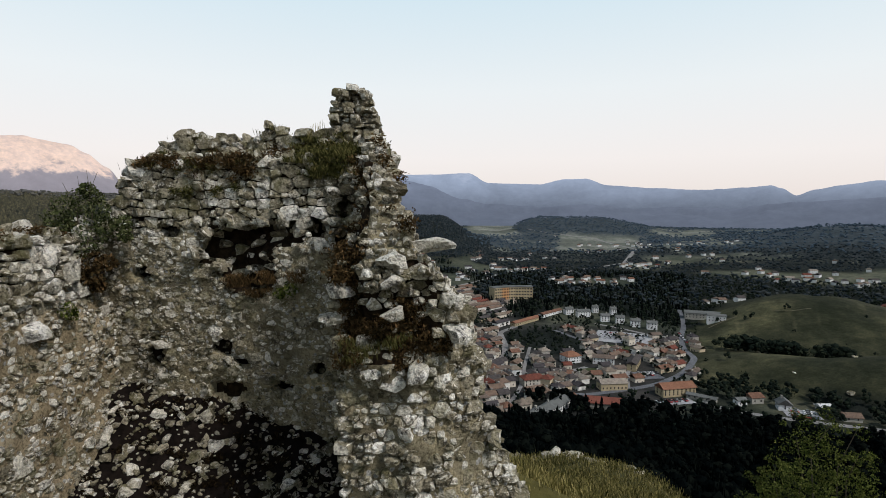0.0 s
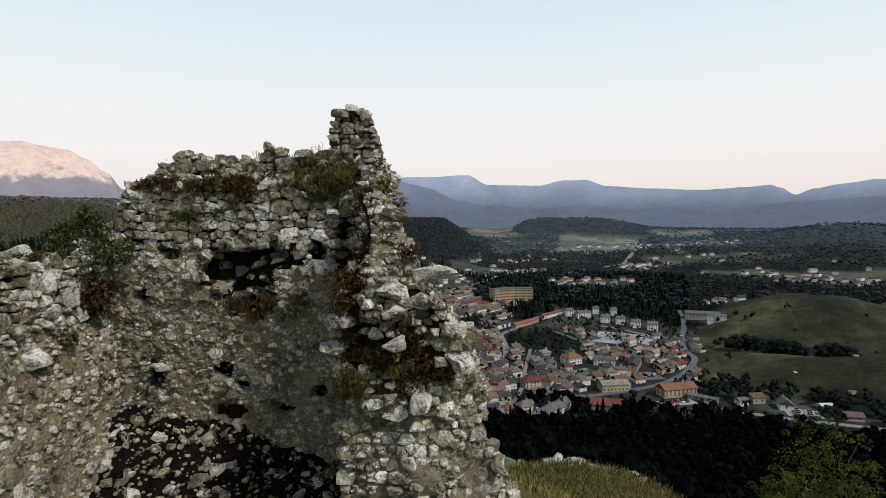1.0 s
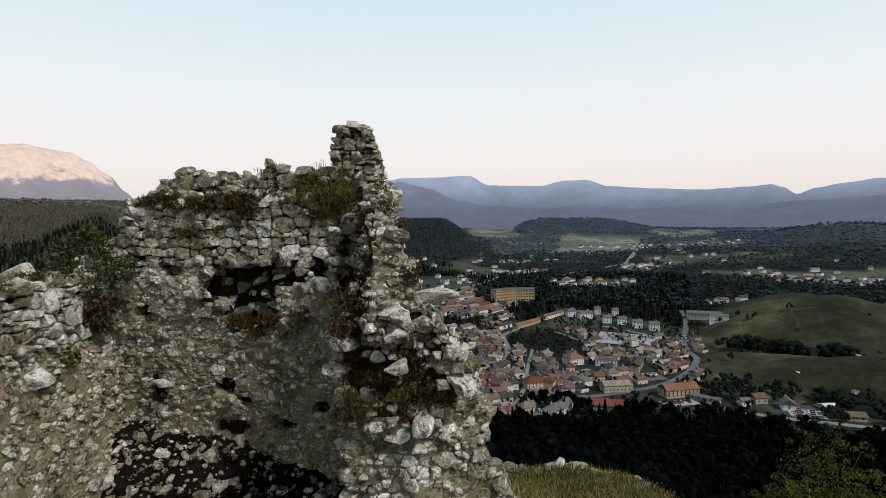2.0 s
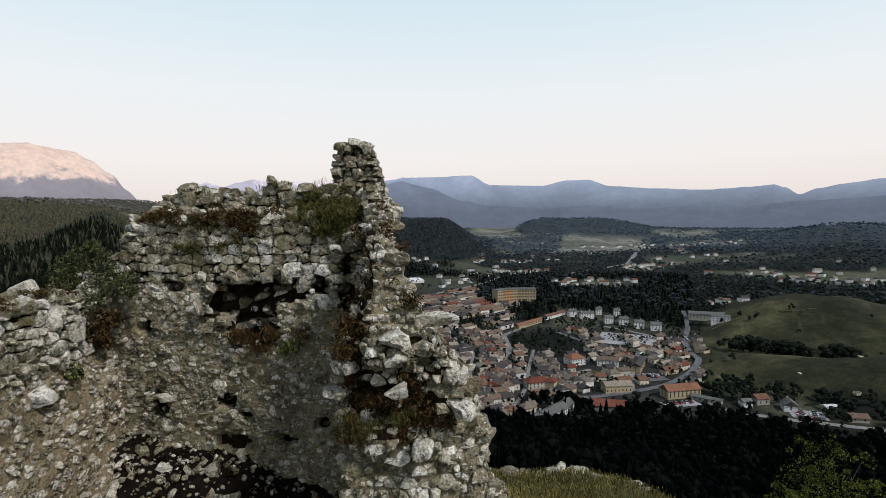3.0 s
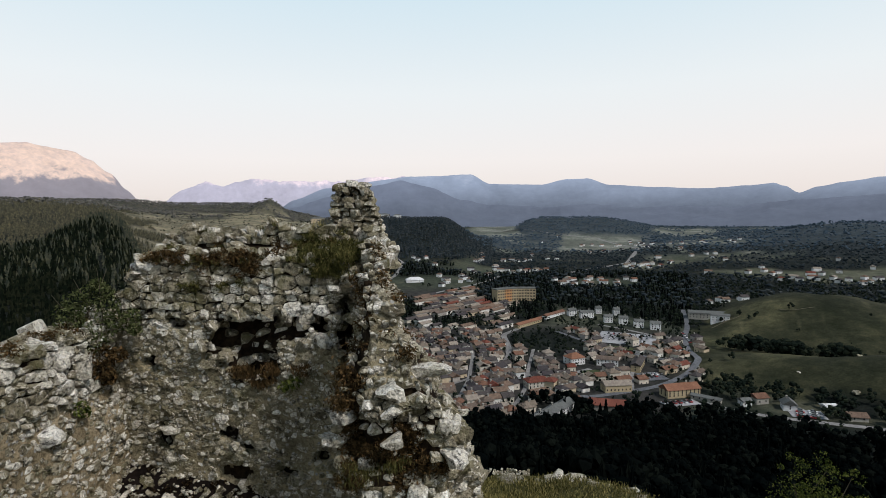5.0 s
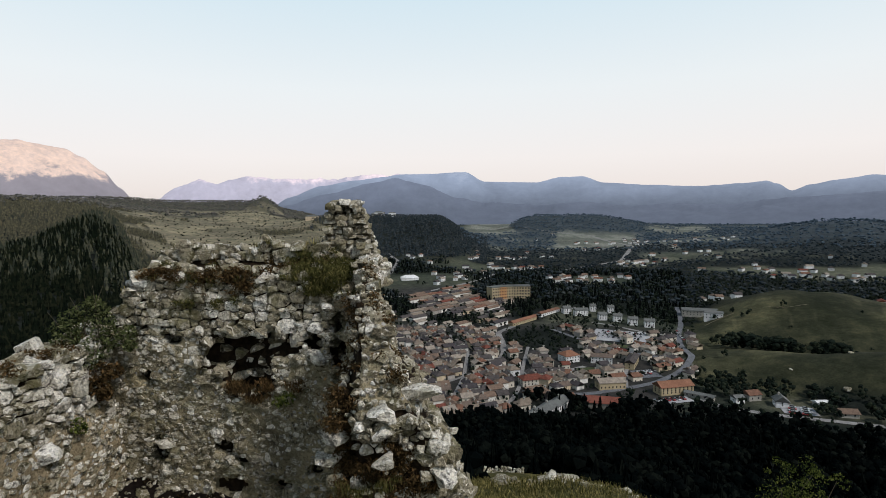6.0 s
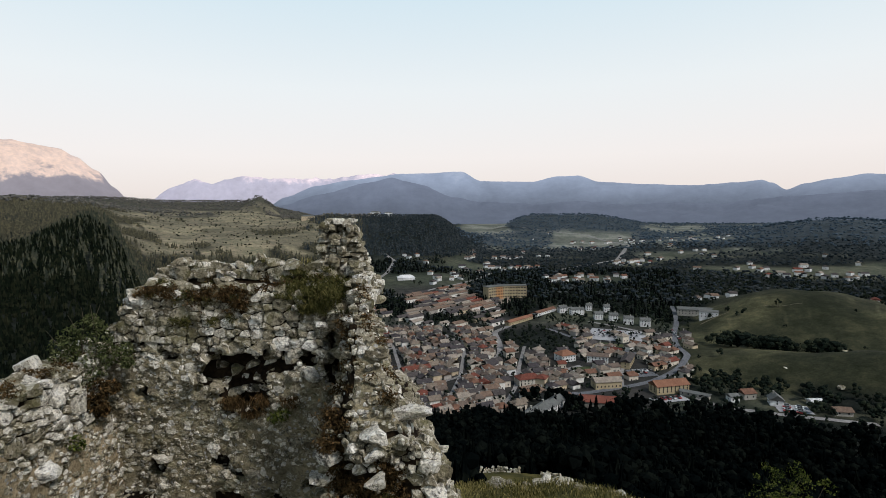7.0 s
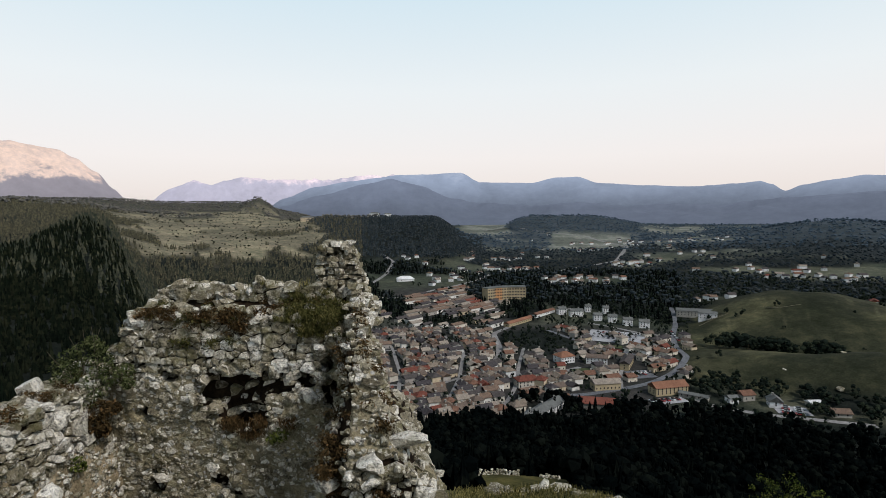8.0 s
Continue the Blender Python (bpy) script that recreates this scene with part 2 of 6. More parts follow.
def roof_tiles(name, stops):
    m, ns, ls, b = material(name, 0.9)
    rnd = ns.new("ShaderNodeObjectInfo").outputs["Random"]
    tone = ramp_of(ns, ls, rnd, stops, "CONSTANT")
    co = where(ns)
    n = noise_tex(ns, ls, co, 0.5, 7, 0.75)
    col = blend(ns, ls, 0.8, tone, ramp_of(ns, ls, n, ((0.3, (0.45, 0.43, 0.42)), (0.65, (1.15, 1.1, 1.05)))), "MULTIPLY")
    n2 = noise_tex(ns, ls, co, 3.5, 4, 0.8)
    col = blend(ns, ls, 0.6, col, ramp_of(ns, ls, n2, ((0.35, (0.5, 0.5, 0.5)), (0.65, (1.2, 1.2, 1.2)))), "MULTIPLY")
    ls.new(col, b.inputs["Base Color"])
    bump(ns, ls, b, n2, 0.8, 0.2)
    return m


M_PLASTER = wall_paint()
M_ROOF = roof_tiles("old_clay_tiles", ((0.0, (0.16, 0.128, 0.108)), (0.15, (0.085, 0.078, 0.078)), (0.30, (0.19, 0.138, 0.108)), (0.48, (0.225, 0.19, 0.155)), (0.62, (0.19, 0.108, 0.078)), (0.74, (0.068, 0.063, 0.068)), (0.85, (0.31, 0.275, 0.235)), (0.94, (0.175, 0.066, 0.050))))
M_ROOF_RED = plain_grain("red_roof_tiles", (0.16, 0.06, 0.045), (0.23, 0.085, 0.062), 1.2, relief=0.1)
M_ROOF_ORANGE = plain_grain("orange_roof_tiles", (0.20, 0.10, 0.065), (0.28, 0.14, 0.09), 1.2, relief=0.1)
M_ROOF_GREY = plain_grain("grey_sheet_roof", (0.11, 0.115, 0.11), (0.16, 0.165, 0.16), 0.6, relief=0.05)
M_WHITE = plain_grain("white_render", (0.62, 0.62, 0.62), (0.78, 0.78, 0.78), 0.5, relief=0.01)
M_YELLOW = plain_grain("yellow_render", (0.34, 0.275, 0.17), (0.42, 0.345, 0.225), 0.5, relief=0.01)
M_ORANGE = plain_grain("orange_render", (0.46, 0.23, 0.10), (0.54, 0.29, 0.14), 0.5, relief=0.01)
M_STONEWALL = plain_grain("grey_building_stone", (0.28, 0.27, 0.24), (0.40, 0.38, 0.34), 1.0, relief=0.05)
M_ASPHALT = plain_grain("asphalt", (0.10, 0.104, 0.112), (0.19, 0.195, 0.21), 0.8, relief=0.01)
M_GRAVEL = plain_grain("pale_gravel", (0.30, 0.30, 0.31), (0.44, 0.44, 0.45), 0.8, relief=0.02)
M_PAVED = plain_grain("pale_worn_paving", (0.19, 0.182, 0.178), (0.31, 0.30, 0.29), 0.5, relief=0.01)
M_LAWN = plain_grain("mown_lawn", (0.045, 0.06, 0.028), (0.09, 0.10, 0.05), 0.6, relief=0.02)
M_DIRT = plain_grain("trodden_dirt", (0.13, 0.115, 0.08), (0.24, 0.21, 0.155), 0.8, relief=0.02)
M_PAINT = material("car_paint", 0.35, 0.5)[0]
M_TYRE = plain_grain("tyre_rubber", (0.012, 0.012, 0.012), (0.03, 0.03, 0.03), 8)


def glass_dark():
    m, ns, ls, b = material("window_glass", 0.12, 0.5)
    b.inputs["Base Color"].default_value = (0.02, 0.022, 0.025, 1)
    return m


M_GLASS = glass_dark()


def paint_of_cars():
    ns, ls = M_PAINT.node_tree.nodes, M_PAINT.node_tree.links
    rnd = ns.new("ShaderNodeObjectInfo").outputs["Random"]
    ls.new(ramp_of(ns, ls, rnd, ((0.0, (0.7, 0.7, 0.7)), (0.4, (0.03, 0.03, 0.035)), (0.6, (0.35, 0.36, 0.38)), (0.8, (0.30, 0.03, 0.03))), "CONSTANT"), ns["Principled BSDF"].inputs["Base Color"])


paint_of_cars()

# ---- shared builders ----
RNG = np.random.RandomState(7)


def mesh_from(name, verts, faces, mat, smooth=True):
    """A mesh of triangles or quads from two arrays."""
    me = bpy.data.meshes.new(name)
    verts, faces = np.asarray(verts, np.float32), np.asarray(faces, np.int32)
    me.vertices.add(len(verts))
    me.vertices.foreach_set("co", verts.ravel())
    me.loops.add(faces.size)
    me.loops.foreach_set("vertex_index", faces.ravel())
    me.polygons.add(len(faces))
    me.polygons.foreach_set("loop_start", np.arange(0, faces.size, faces.shape[1], dtype=np.int32))
    me.polygons.foreach_set("use_smooth", np.full(len(faces), smooth))
    me.update(calc_edges=True)
    me.materials.append(mat)
    return me


def part(name, bm, mat, parent=None, label=""):
    me = bpy.data.meshes.new(name)
    bm.to_mesh(me)
    bm.free()
    me.materials.append(mat)
    ob = new(name, me)
    ob.parent = parent
    return tagged(ob, label) if label else ob


def box(bm, x0, x1, y0, y1, z0, z1):
    return bmesh.ops.create_cube(bm, size=1, matrix=Matrix.Translation(((x0 + x1) / 2, (y0 + y1) / 2, (z0 + z1) / 2)) @ Matrix.Diagonal((x1 - x0, y1 - y0, z1 - z0, 1)))["verts"]


def vnoise(x, y, z=0.0, seed=0):
    """Smooth value noise from -1 to 1 on arrays."""
    x, y, z = np.broadcast_arrays(np.asarray(x, float), np.asarray(y, float), np.asarray(z, float))
    xi, yi, zi = np.floor(x).astype(np.int64), np.floor(y).astype(np.int64), np.floor(z).astype(np.int64)
    u, v, w = x - xi, y - yi, z - zi
    u, v, w = u * u * (3 - 2 * u), v * v * (3 - 2 * v), w * w * (3 - 2 * w)

    def cell(a, b, c):
        h = (a * 374761393 + b * 668265263 + c * 2147483647 + seed * 144665) & 0xFFFFFFFF
        h = ((h ^ (h >> 13)) * 1274126177) & 0xFFFFFFFF
        return ((h ^ (h >> 16)) & 0xFFFF) / 32767.5 - 1.0

    def row(b, c):
        return cell(xi, b, c) * (1 - u) + cell(xi + 1, b, c) * u

    def sheet(c):
        return row(yi, c) * (1 - v) + row(yi + 1, c) * v
    return sheet(zi) * (1 - w) + sheet(zi + 1) * w


def fbm(x, y, z=0.0, octaves=4, seed=0):
    total, amp = 0.0, 1.0
    for k in range(octaves):
        total = total + amp * vnoise(np.asarray(x) * 2 ** k, np.asarray(y) * 2 ** k, np.asarray(z) * 2 ** k, seed + k)
        amp *= 0.5
    return total / 1.8


def bell(d):
    return np.exp(-0.5 * d * d)


def step(a, b, x):
    t = np.clip((x - a) / (b - a), 0, 1)
    return t * t * (3 - 2 * t)


def polar(az, r):
    return r * math.sin(radians(az)), r * math.cos(radians(az))


# ---- the land: one height for every place ----
HILL_R, HILL_Z = (0, 5, 12, 27, 80, 150, 220, 300), (0.2, -0.5, -5.0, -11.6, -44, -76, -98, -110)


def wooded_hill(az, r):
    """The dark wooded spur beyond the town."""
    return 84 * step(-19, -10, az) * (1 - 0.75 * step(-0.5, 4.2, az) - 0.25 * step(3, 7, az)) * bell((r - 1480) / 280)


def terrace_rise(az, cr):
    """A grassy shoulder of the castle hill, on which the outer wall stands."""
    return 4.2 * step(-2, 4, az) * (1 - step(17, 24, az)) * bell((cr - 132) / 20)


def clearing(az, cr):
    """The treeless strip from the knoll down to the shoulder."""
    return step(2.5, 4.0, az) * (1 - step(14, 16.5, az)) * (1 - step(141, 146, cr))


def land(x, y):
    x, y = np.asarray(x, float), np.asarray(y, float)
    r, az = np.hypot(x, y), np.degrees(np.arctan2(x, y))
    z = -106 + 0.0155 * np.maximum(0, r - 350)
    # the long wooded slope and ridge on one side, the meadow plateau before it
    side = step(-9, -20, az)
    z = z + side * (step(500, 1900, r) * 92) + step(-24, -38, az) * (bell((r - 1400) / 330) * 40 + bell((r - 420) / 170) * 52)
    z = z + step(-26, -34, az) * step(150, 700, r) * 18
    # a wooded spur comes down from the ridge, a gorge behind it, then the meadow plateau rises to a far wooded rim
    z = z + 62 * step(-28.0, -32.0, az) * (1 - 0.5 * step(-32.5, -39, az)) * bell((r - 640) / 150)
    z = z - 24 * step(-32, -27, az) * (1 - step(-14, -9, az)) * bell((r - 820) / 95)
    z = z + 16 * step(2250, 2850, r) * step(-17.6, -20.2, az) + 30 * step(2500, 2900, r) * step(-8, -14, az)
    z = z + np.maximum(0, 1 - np.hypot((az + 18.3) / 2.1, (r - 2600) / 260)) * 72
    z = z + step(-4, -18, az) * (1 - step(-30, -40, az)) * bell((r - 900) / 260) * 18
    z = z + wooded_hill(az, r)
    # low wooded hills across the valley
    z = z + 62 * step(5.5, 10.5, az) * (1 - step(15.5, 25, az)) * bell((r - 2500) / 260) + 58 * bell((az - 38) / 5.5) * bell((r - 1850) / 380)
    z = z + 14 * bell((az - 24) / 4) * bell((r - 1500) / 200)
    # two bare grassy hills beside the town
    one = np.sin(np.clip((az - 26.4) / 8.2, 0, 1) * math.pi / 2) * (1 - 0.2 * step(36, 42, az)) * (1 - step(60, 80, az))
    z = z + one * 28 * np.cos(np.clip((r - 610) / 125, -1, 1) * math.pi / 2) ** 1.2
    two = np.sin(np.clip((az - 24.5) / 10.0, 0, 1) * math.pi / 2) * (1 + 0.9 * step(32, 42, az)) * (1 - step(60, 80, az))
    z = z + two * 12.0 * np.cos(np.clip((r - 424) / 54, -1, 1) * math.pi / 2) ** 1.2
    z = z + (one + two) * 1.6 * fbm(x / 38, y / 38, 0, 3, 91) * step(360, 400, r) * (1 - step(700, 780, r))
    z = z + fbm(x / 160, y / 160, 0.3, 4, 3) * (1.2 + 6 * step(600, 1600, r) * (1 - step(-4, 3, az) * (1 - step(24, 30, az))))
    # the castle's own hill
    cr = np.hypot(x + 2, (y - 7))
    hill = np.interp(cr, HILL_R, HILL_Z) + 0.35 * fbm(x / 3.5, y / 3.5, 0, 4, 9) * step(6, 14, cr)
    hill = hill + step(-25, -60, az) * step(20, 140, cr) * 22
    hill = hill + 1.1 * bell((x - 9.5) / 3.8) * bell((y - 29) / 3.8) - 0.42 * np.maximum(0, x - 11.5) * (1 - step(60, 120, cr))
    hill = hill + terrace_rise(az, cr)
    k = 4.0
    top = np.maximum(z, hill)
    return top + np.log(np.exp((z - top) / k) + np.exp((hill - top) / k)) * k * step(20, 90, cr)


# where woods stand: bearing, distance, half-width across and half-depth in metres
WOODS = ((11.0, 452, 37, 42), (9.4, 592, 26, 62), (7.4, 690, 16, 50), (13.8, 705, 60, 90), (17.0, 655, 70, 62), (21.0, 640, 56, 70), (24.2, 640, 46, 70), (24.5, 780, 60, 120), (33.0, 860, 170, 60), (-6.0, 640, 30, 62),
         (1.4, 530, 30, 20), (-4.6, 590, 22, 40), (38.6, 372, 24, 8), (14.8, 424, 10, 8), (7.9, 388, 8, 10), (11.2, 330, 9, 9), (20.0, 300, 60, 8), (25.4, 362, 7, 16), (27.5, 350, 26, 9), (-4.5, 900, 60, 60), (-8.5, 760, 30, 90), (0.5, 870, 70, 22), (8.0, 905, 60, 22),
         (30.0, 760, 130, 34), (38.0, 800, 120, 40), (16.8, 352, 9, 10), (24.6, 570, 20, 20))


def open_field(az, r):
    """The two bright stretches of valley meadow beyond the town."""
    near = step(11.5, 13, az) * (1 - step(19.5, 21.5, az)) * step(1330, 1450, r) * (1 - step(1950, 2100, r))
    far = step(1.2, 2.2, az) * (1 - step(12, 16, az)) * step(1950, 2150, r)
    return np.maximum(near, far)


def wood_cover(x, y):
    """How wooded the ground is, 0 to 1."""
    x, y = np.asarray(x, float), np.asarray(y, float)
    r, az = np.hypot(x, y), np.degrees(np.arctan2(x, y))
    ragged = fbm(x / 45, y / 45, 0, 3, 21)
    w = np.zeros_like(r)
    for a, d, across, deep in WOODS:
        cx, cy = polar(a, d)
        ca, sa = math.cos(radians(a)), math.sin(radians(a))
        u, v = (x - cx) * ca - (y - cy) * sa, (x - cx) * sa + (y - cy) * ca
        w = np.maximum(w, 1 - step(0.8, 1.15, np.hypot(u / across, v / deep) + 0.25 * ragged))
    cr = np.hypot(x + 2, y - 7)
    w = np.maximum(w, step(42, 60, cr) * (1 - step(262, 285, r + 14 * ragged - 34 * step(17, 22, az) - 36 * step(25, 28, az))) * (1 - clearing(az, cr)))
    left = step(-8, -12, az) * step(60, 90, r)
    meadow = step(-34.0 + 6 * ragged, -30, az) * (1 - step(-13, -8, az + 3 * ragged)) * step(900, 985, r + 130 * ragged + 6 * (az + 20)) * (1 - step(2350, 2560, r + 150 * ragged)) * (1 - step(0.12, 0.26, fbm(x / 120, y / 120, 0, 3, 35)))
    w = np.maximum(w, left * (1 - meadow))
    w = np.maximum(w, step(8, 22, wooded_hill(az, r) + 8 * ragged) * step(-13.5, -11, az + 2 * ragged))
    w = np.maximum(w, step(0.35, 0.6, step(6, 9, az) * (1 - step(19, 24, az)) * bell((r - 2450) / 330) + 0.15 * ragged))
    w = np.maximum(w, step(0.3, 0.5, bell((az - 38) / 6.5) * bell((r - 1850) / 420) + 0.15 * ragged))
    w = np.maximum(w, step(-0.12, 0.2, fbm(x / 120, y / 90, 0, 3, 33) + 0.06 * (1 - step(1100, 1400, r))) * step(560, 700, r) * step(2, 5, az) * (1 - 0.95 * open_field(az, r)))
    w = np.maximum(w, step(-0.32, -0.05, fbm(x / 150, y / 60, 0, 3, 37)) * step(2, 4, az) * step(1050, 1250, r) * (1 - step(2100, 2300, r)) * (1 - open_field(az, r)))
    w = np.maximum(w, step(2700, 3000, r) * (step(11, 14, az) + 1 - step(1, 4, az)))
    return np.clip(w, 0, 1)


def town_cover(x, y):
    r, az = np.hypot(x, y), np.degrees(np.arctan2(x, y))
    return np.maximum(step(-11, -8, az) * (1 - step(23, 26.5, az)) * step(262, 285, r) * (1 - step(500, 540, r)), step(-7, -4, az) * (1 - step(9, 12, az)) * step(500, 540, r) * (1 - step(700, 780, r)))


def build_ground():
    az = np.radians(np.concatenate([np.linspace(-180, -50, 40, endpoint=False), np.linspace(-50, 50, 400), np.linspace(50, 180, 41)[1:]]))
    r = np.concatenate([[0.0], np.geomspace(3, 4800, 230)])
    rr, aa = np.meshgrid(r, az[:-1], indexing="ij")
    x, y = rr * np.sin(aa), rr * np.cos(aa)
    z = land(x, y)
    n, m = x.shape
    i, j = np.meshgrid(np.arange(n - 1), np.arange(m), indexing="ij")
    k = (j + 1) % m
    faces = np.stack([i * m + j, i * m + k, (i + 1) * m + k, (i + 1) * m + j], -1).reshape(-1, 4)[:, ::-1]
    me = mesh_from("ground", np.stack([x, y, z], -1).reshape(-1, 3), faces, M_GROUND)
    w, t = wood_cover(x, y)[..., None], town_cover(x, y)[..., None]
    deg = np.degrees(aa)
    base = np.ones((*x.shape, 3)) * (0.058, 0.068, 0.054)
    dry = (0.098, 0.100, 0.076)
    patches = step(-0.1, 0.5, fbm(x / 70, y / 70, 0, 4, 41))[..., None]
    base = base * (1 - patches) + np.array(dry) * patches
    bare = (step(24.6, 25.4, deg) * step(364, 376, rr) * (1 - step(690, 740, rr)))[..., None]
    base = base * (1 - 0.9 * bare) + 0.9 * bare * (np.array((0.030, 0.033, 0.020)) + np.array((0.075, 0.070, 0.040)) * step(-0.3, 0.7, fbm(x / 34, y / 24, 0, 4, 47))[..., None] + np.array((0.05, 0.046, 0.03)) * step(0.5, 0.62, fbm(x / 12, y / 9, 0, 5, 48))[..., None])
    strip = step(0.0, 0.05, vnoise(x / 55 + y / 300, y / 210 - x / 500, 0, 50))[..., None] * (step(900, 1000, rr) * step(2, 4, deg))[..., None]
    base = base * (1 - 0.4 * strip) + 0.4 * strip * np.array((0.17, 0.175, 0.135))
    # Dry plateau grass, greyed with haze for its distance.
    plateau = (step(-8, -13, deg) * step(600, 800, rr))[..., None]
    base = base * (1 - 0.7 * plateau) + 0.7 * plateau * (np.array((0.225, 0.198, 0.150)) + 0.16 * patches * np.array((1.0, 0.88, 0.62)))
    # Far plain turns pale and bluish: haze put into the field colour.
    plain = (step(1, 4, deg) * step(1100, 1500, rr))[..., None]
    base = base * (1 - 0.6 * plain) + 0.6 * plain * (np.array((0.18, 0.195, 0.19)) + 0.14 * strip)
    base = base * (1 - t) + t * np.array((0.042, 0.042, 0.044))
    # Wood floor fades to blue and grey far out: haze painted in.
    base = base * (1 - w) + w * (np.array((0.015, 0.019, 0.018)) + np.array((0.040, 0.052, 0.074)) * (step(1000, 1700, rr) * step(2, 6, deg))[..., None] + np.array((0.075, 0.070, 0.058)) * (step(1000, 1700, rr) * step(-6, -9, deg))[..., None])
    castle = np.hypot(x + 2, y - 7)
    near = np.maximum(1 - step(16, 40, castle), clearing(deg, castle) * (1 - step(150, 160, castle)))[..., None]
    base = base * (1 - near) + near * (np.array((0.085, 0.078, 0.030)) + np.array((0.07, 0.055, 0.018)) * step(-0.2, 0.5, fbm(x / 6, y / 6, 0, 3, 95))[..., None])
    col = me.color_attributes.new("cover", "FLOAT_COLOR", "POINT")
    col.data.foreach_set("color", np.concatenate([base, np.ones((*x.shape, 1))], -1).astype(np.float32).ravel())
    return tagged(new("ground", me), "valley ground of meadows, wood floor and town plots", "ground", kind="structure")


build_ground()


# ---- far mountains, more than three kilometres off ----
def mountain_range(name, dist, depth, peaks, mat, label, rough=0.12, seed=0):
    """A range with its summits at bearings and elevations seen from the castle; slopes, spurs and gullies on both sides."""
    pa, pe = np.array(peaks).T
    az = np.arange(pa[0], pa[-1], 0.13 if abs(pa[0]) < 79 else 0.5)
    i = np.clip(np.searchsorted(pa, az, "right") - 1, 0, len(pa) - 2)
    t = (az - pa[i]) / (pa[i + 1] - pa[i])
    t = 0.35 * t + 0.65 * t * t * (3 - 2 * t)
    el = pe[i] * (1 - t) + pe[i + 1] * t
    el = el + rough * fbm(az * 1.1, np.zeros_like(az), 0.5, 4, seed)
    crest = np.tan(np.radians(el)) * dist
    s = np.linspace(-1, 1, 27)
    ss, aa = np.meshgrid(s, np.radians(az), indexing="ij")
    cr = np.broadcast_to(crest, ss.shape)
    rr = dist + ss * depth
    fall = np.abs(ss)
    spur = fbm(aa * dist / 260, ss * depth / 330, 0, 5, seed + 9)
    z = -80 + (cr + 80) * (1 - fall ** 1.15) + spur * 60 * np.minimum(1, fall * 4) * (1 - fall)
    x, y = rr * np.sin(aa), rr * np.cos(aa)
    n, m = x.shape
    a, b = np.meshgrid(np.arange(n - 1), np.arange(m - 1), indexing="ij")
    faces = np.stack([a * m + b, a * m + b + 1, (a + 1) * m + b + 1, (a + 1) * m + b], -1).reshape(-1, 4)[:, ::-1]
    tagged(new(name, mesh_from(name, np.stack([x, y, z], -1).reshape(-1, 3), faces, mat)), label, "mountain", kind="structure")


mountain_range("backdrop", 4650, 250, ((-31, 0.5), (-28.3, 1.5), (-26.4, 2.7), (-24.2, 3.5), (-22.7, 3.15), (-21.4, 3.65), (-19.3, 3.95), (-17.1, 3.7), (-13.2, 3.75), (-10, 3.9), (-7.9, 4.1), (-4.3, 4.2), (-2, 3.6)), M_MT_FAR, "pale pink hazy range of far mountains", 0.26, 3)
mountain_range("backdrop", 4350, 500, ((-75, 4), (-55, 5.5), (-45, 5.9), (-38.4, 6.5), (-37.0, 6.3), (-35.1, 6.05), (-33.9, 5.34), (-32.3, 4.16), (-31.1, 2.66), (-29.8, 1.4), (-27, 0)), M_MT_BARE, "bare mountain tinted with late light, woods and shade coloured dark below", 0.09, 11)
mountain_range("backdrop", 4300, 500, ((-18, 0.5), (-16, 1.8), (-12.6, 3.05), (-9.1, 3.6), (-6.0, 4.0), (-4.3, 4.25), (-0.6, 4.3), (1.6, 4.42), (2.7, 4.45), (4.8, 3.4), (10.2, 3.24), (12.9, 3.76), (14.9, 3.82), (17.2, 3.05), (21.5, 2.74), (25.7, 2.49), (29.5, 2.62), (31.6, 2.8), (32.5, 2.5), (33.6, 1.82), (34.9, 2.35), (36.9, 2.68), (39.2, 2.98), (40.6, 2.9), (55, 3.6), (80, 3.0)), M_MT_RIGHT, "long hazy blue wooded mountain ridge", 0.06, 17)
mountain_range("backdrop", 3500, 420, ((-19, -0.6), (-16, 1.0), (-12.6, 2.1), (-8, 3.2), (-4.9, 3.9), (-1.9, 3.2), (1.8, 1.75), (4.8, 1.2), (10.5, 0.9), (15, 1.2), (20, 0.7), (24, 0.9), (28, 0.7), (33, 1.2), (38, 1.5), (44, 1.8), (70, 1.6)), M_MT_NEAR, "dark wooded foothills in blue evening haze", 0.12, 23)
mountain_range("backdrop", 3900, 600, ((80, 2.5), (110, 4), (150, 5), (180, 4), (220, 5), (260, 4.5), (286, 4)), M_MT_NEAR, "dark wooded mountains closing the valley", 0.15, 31)

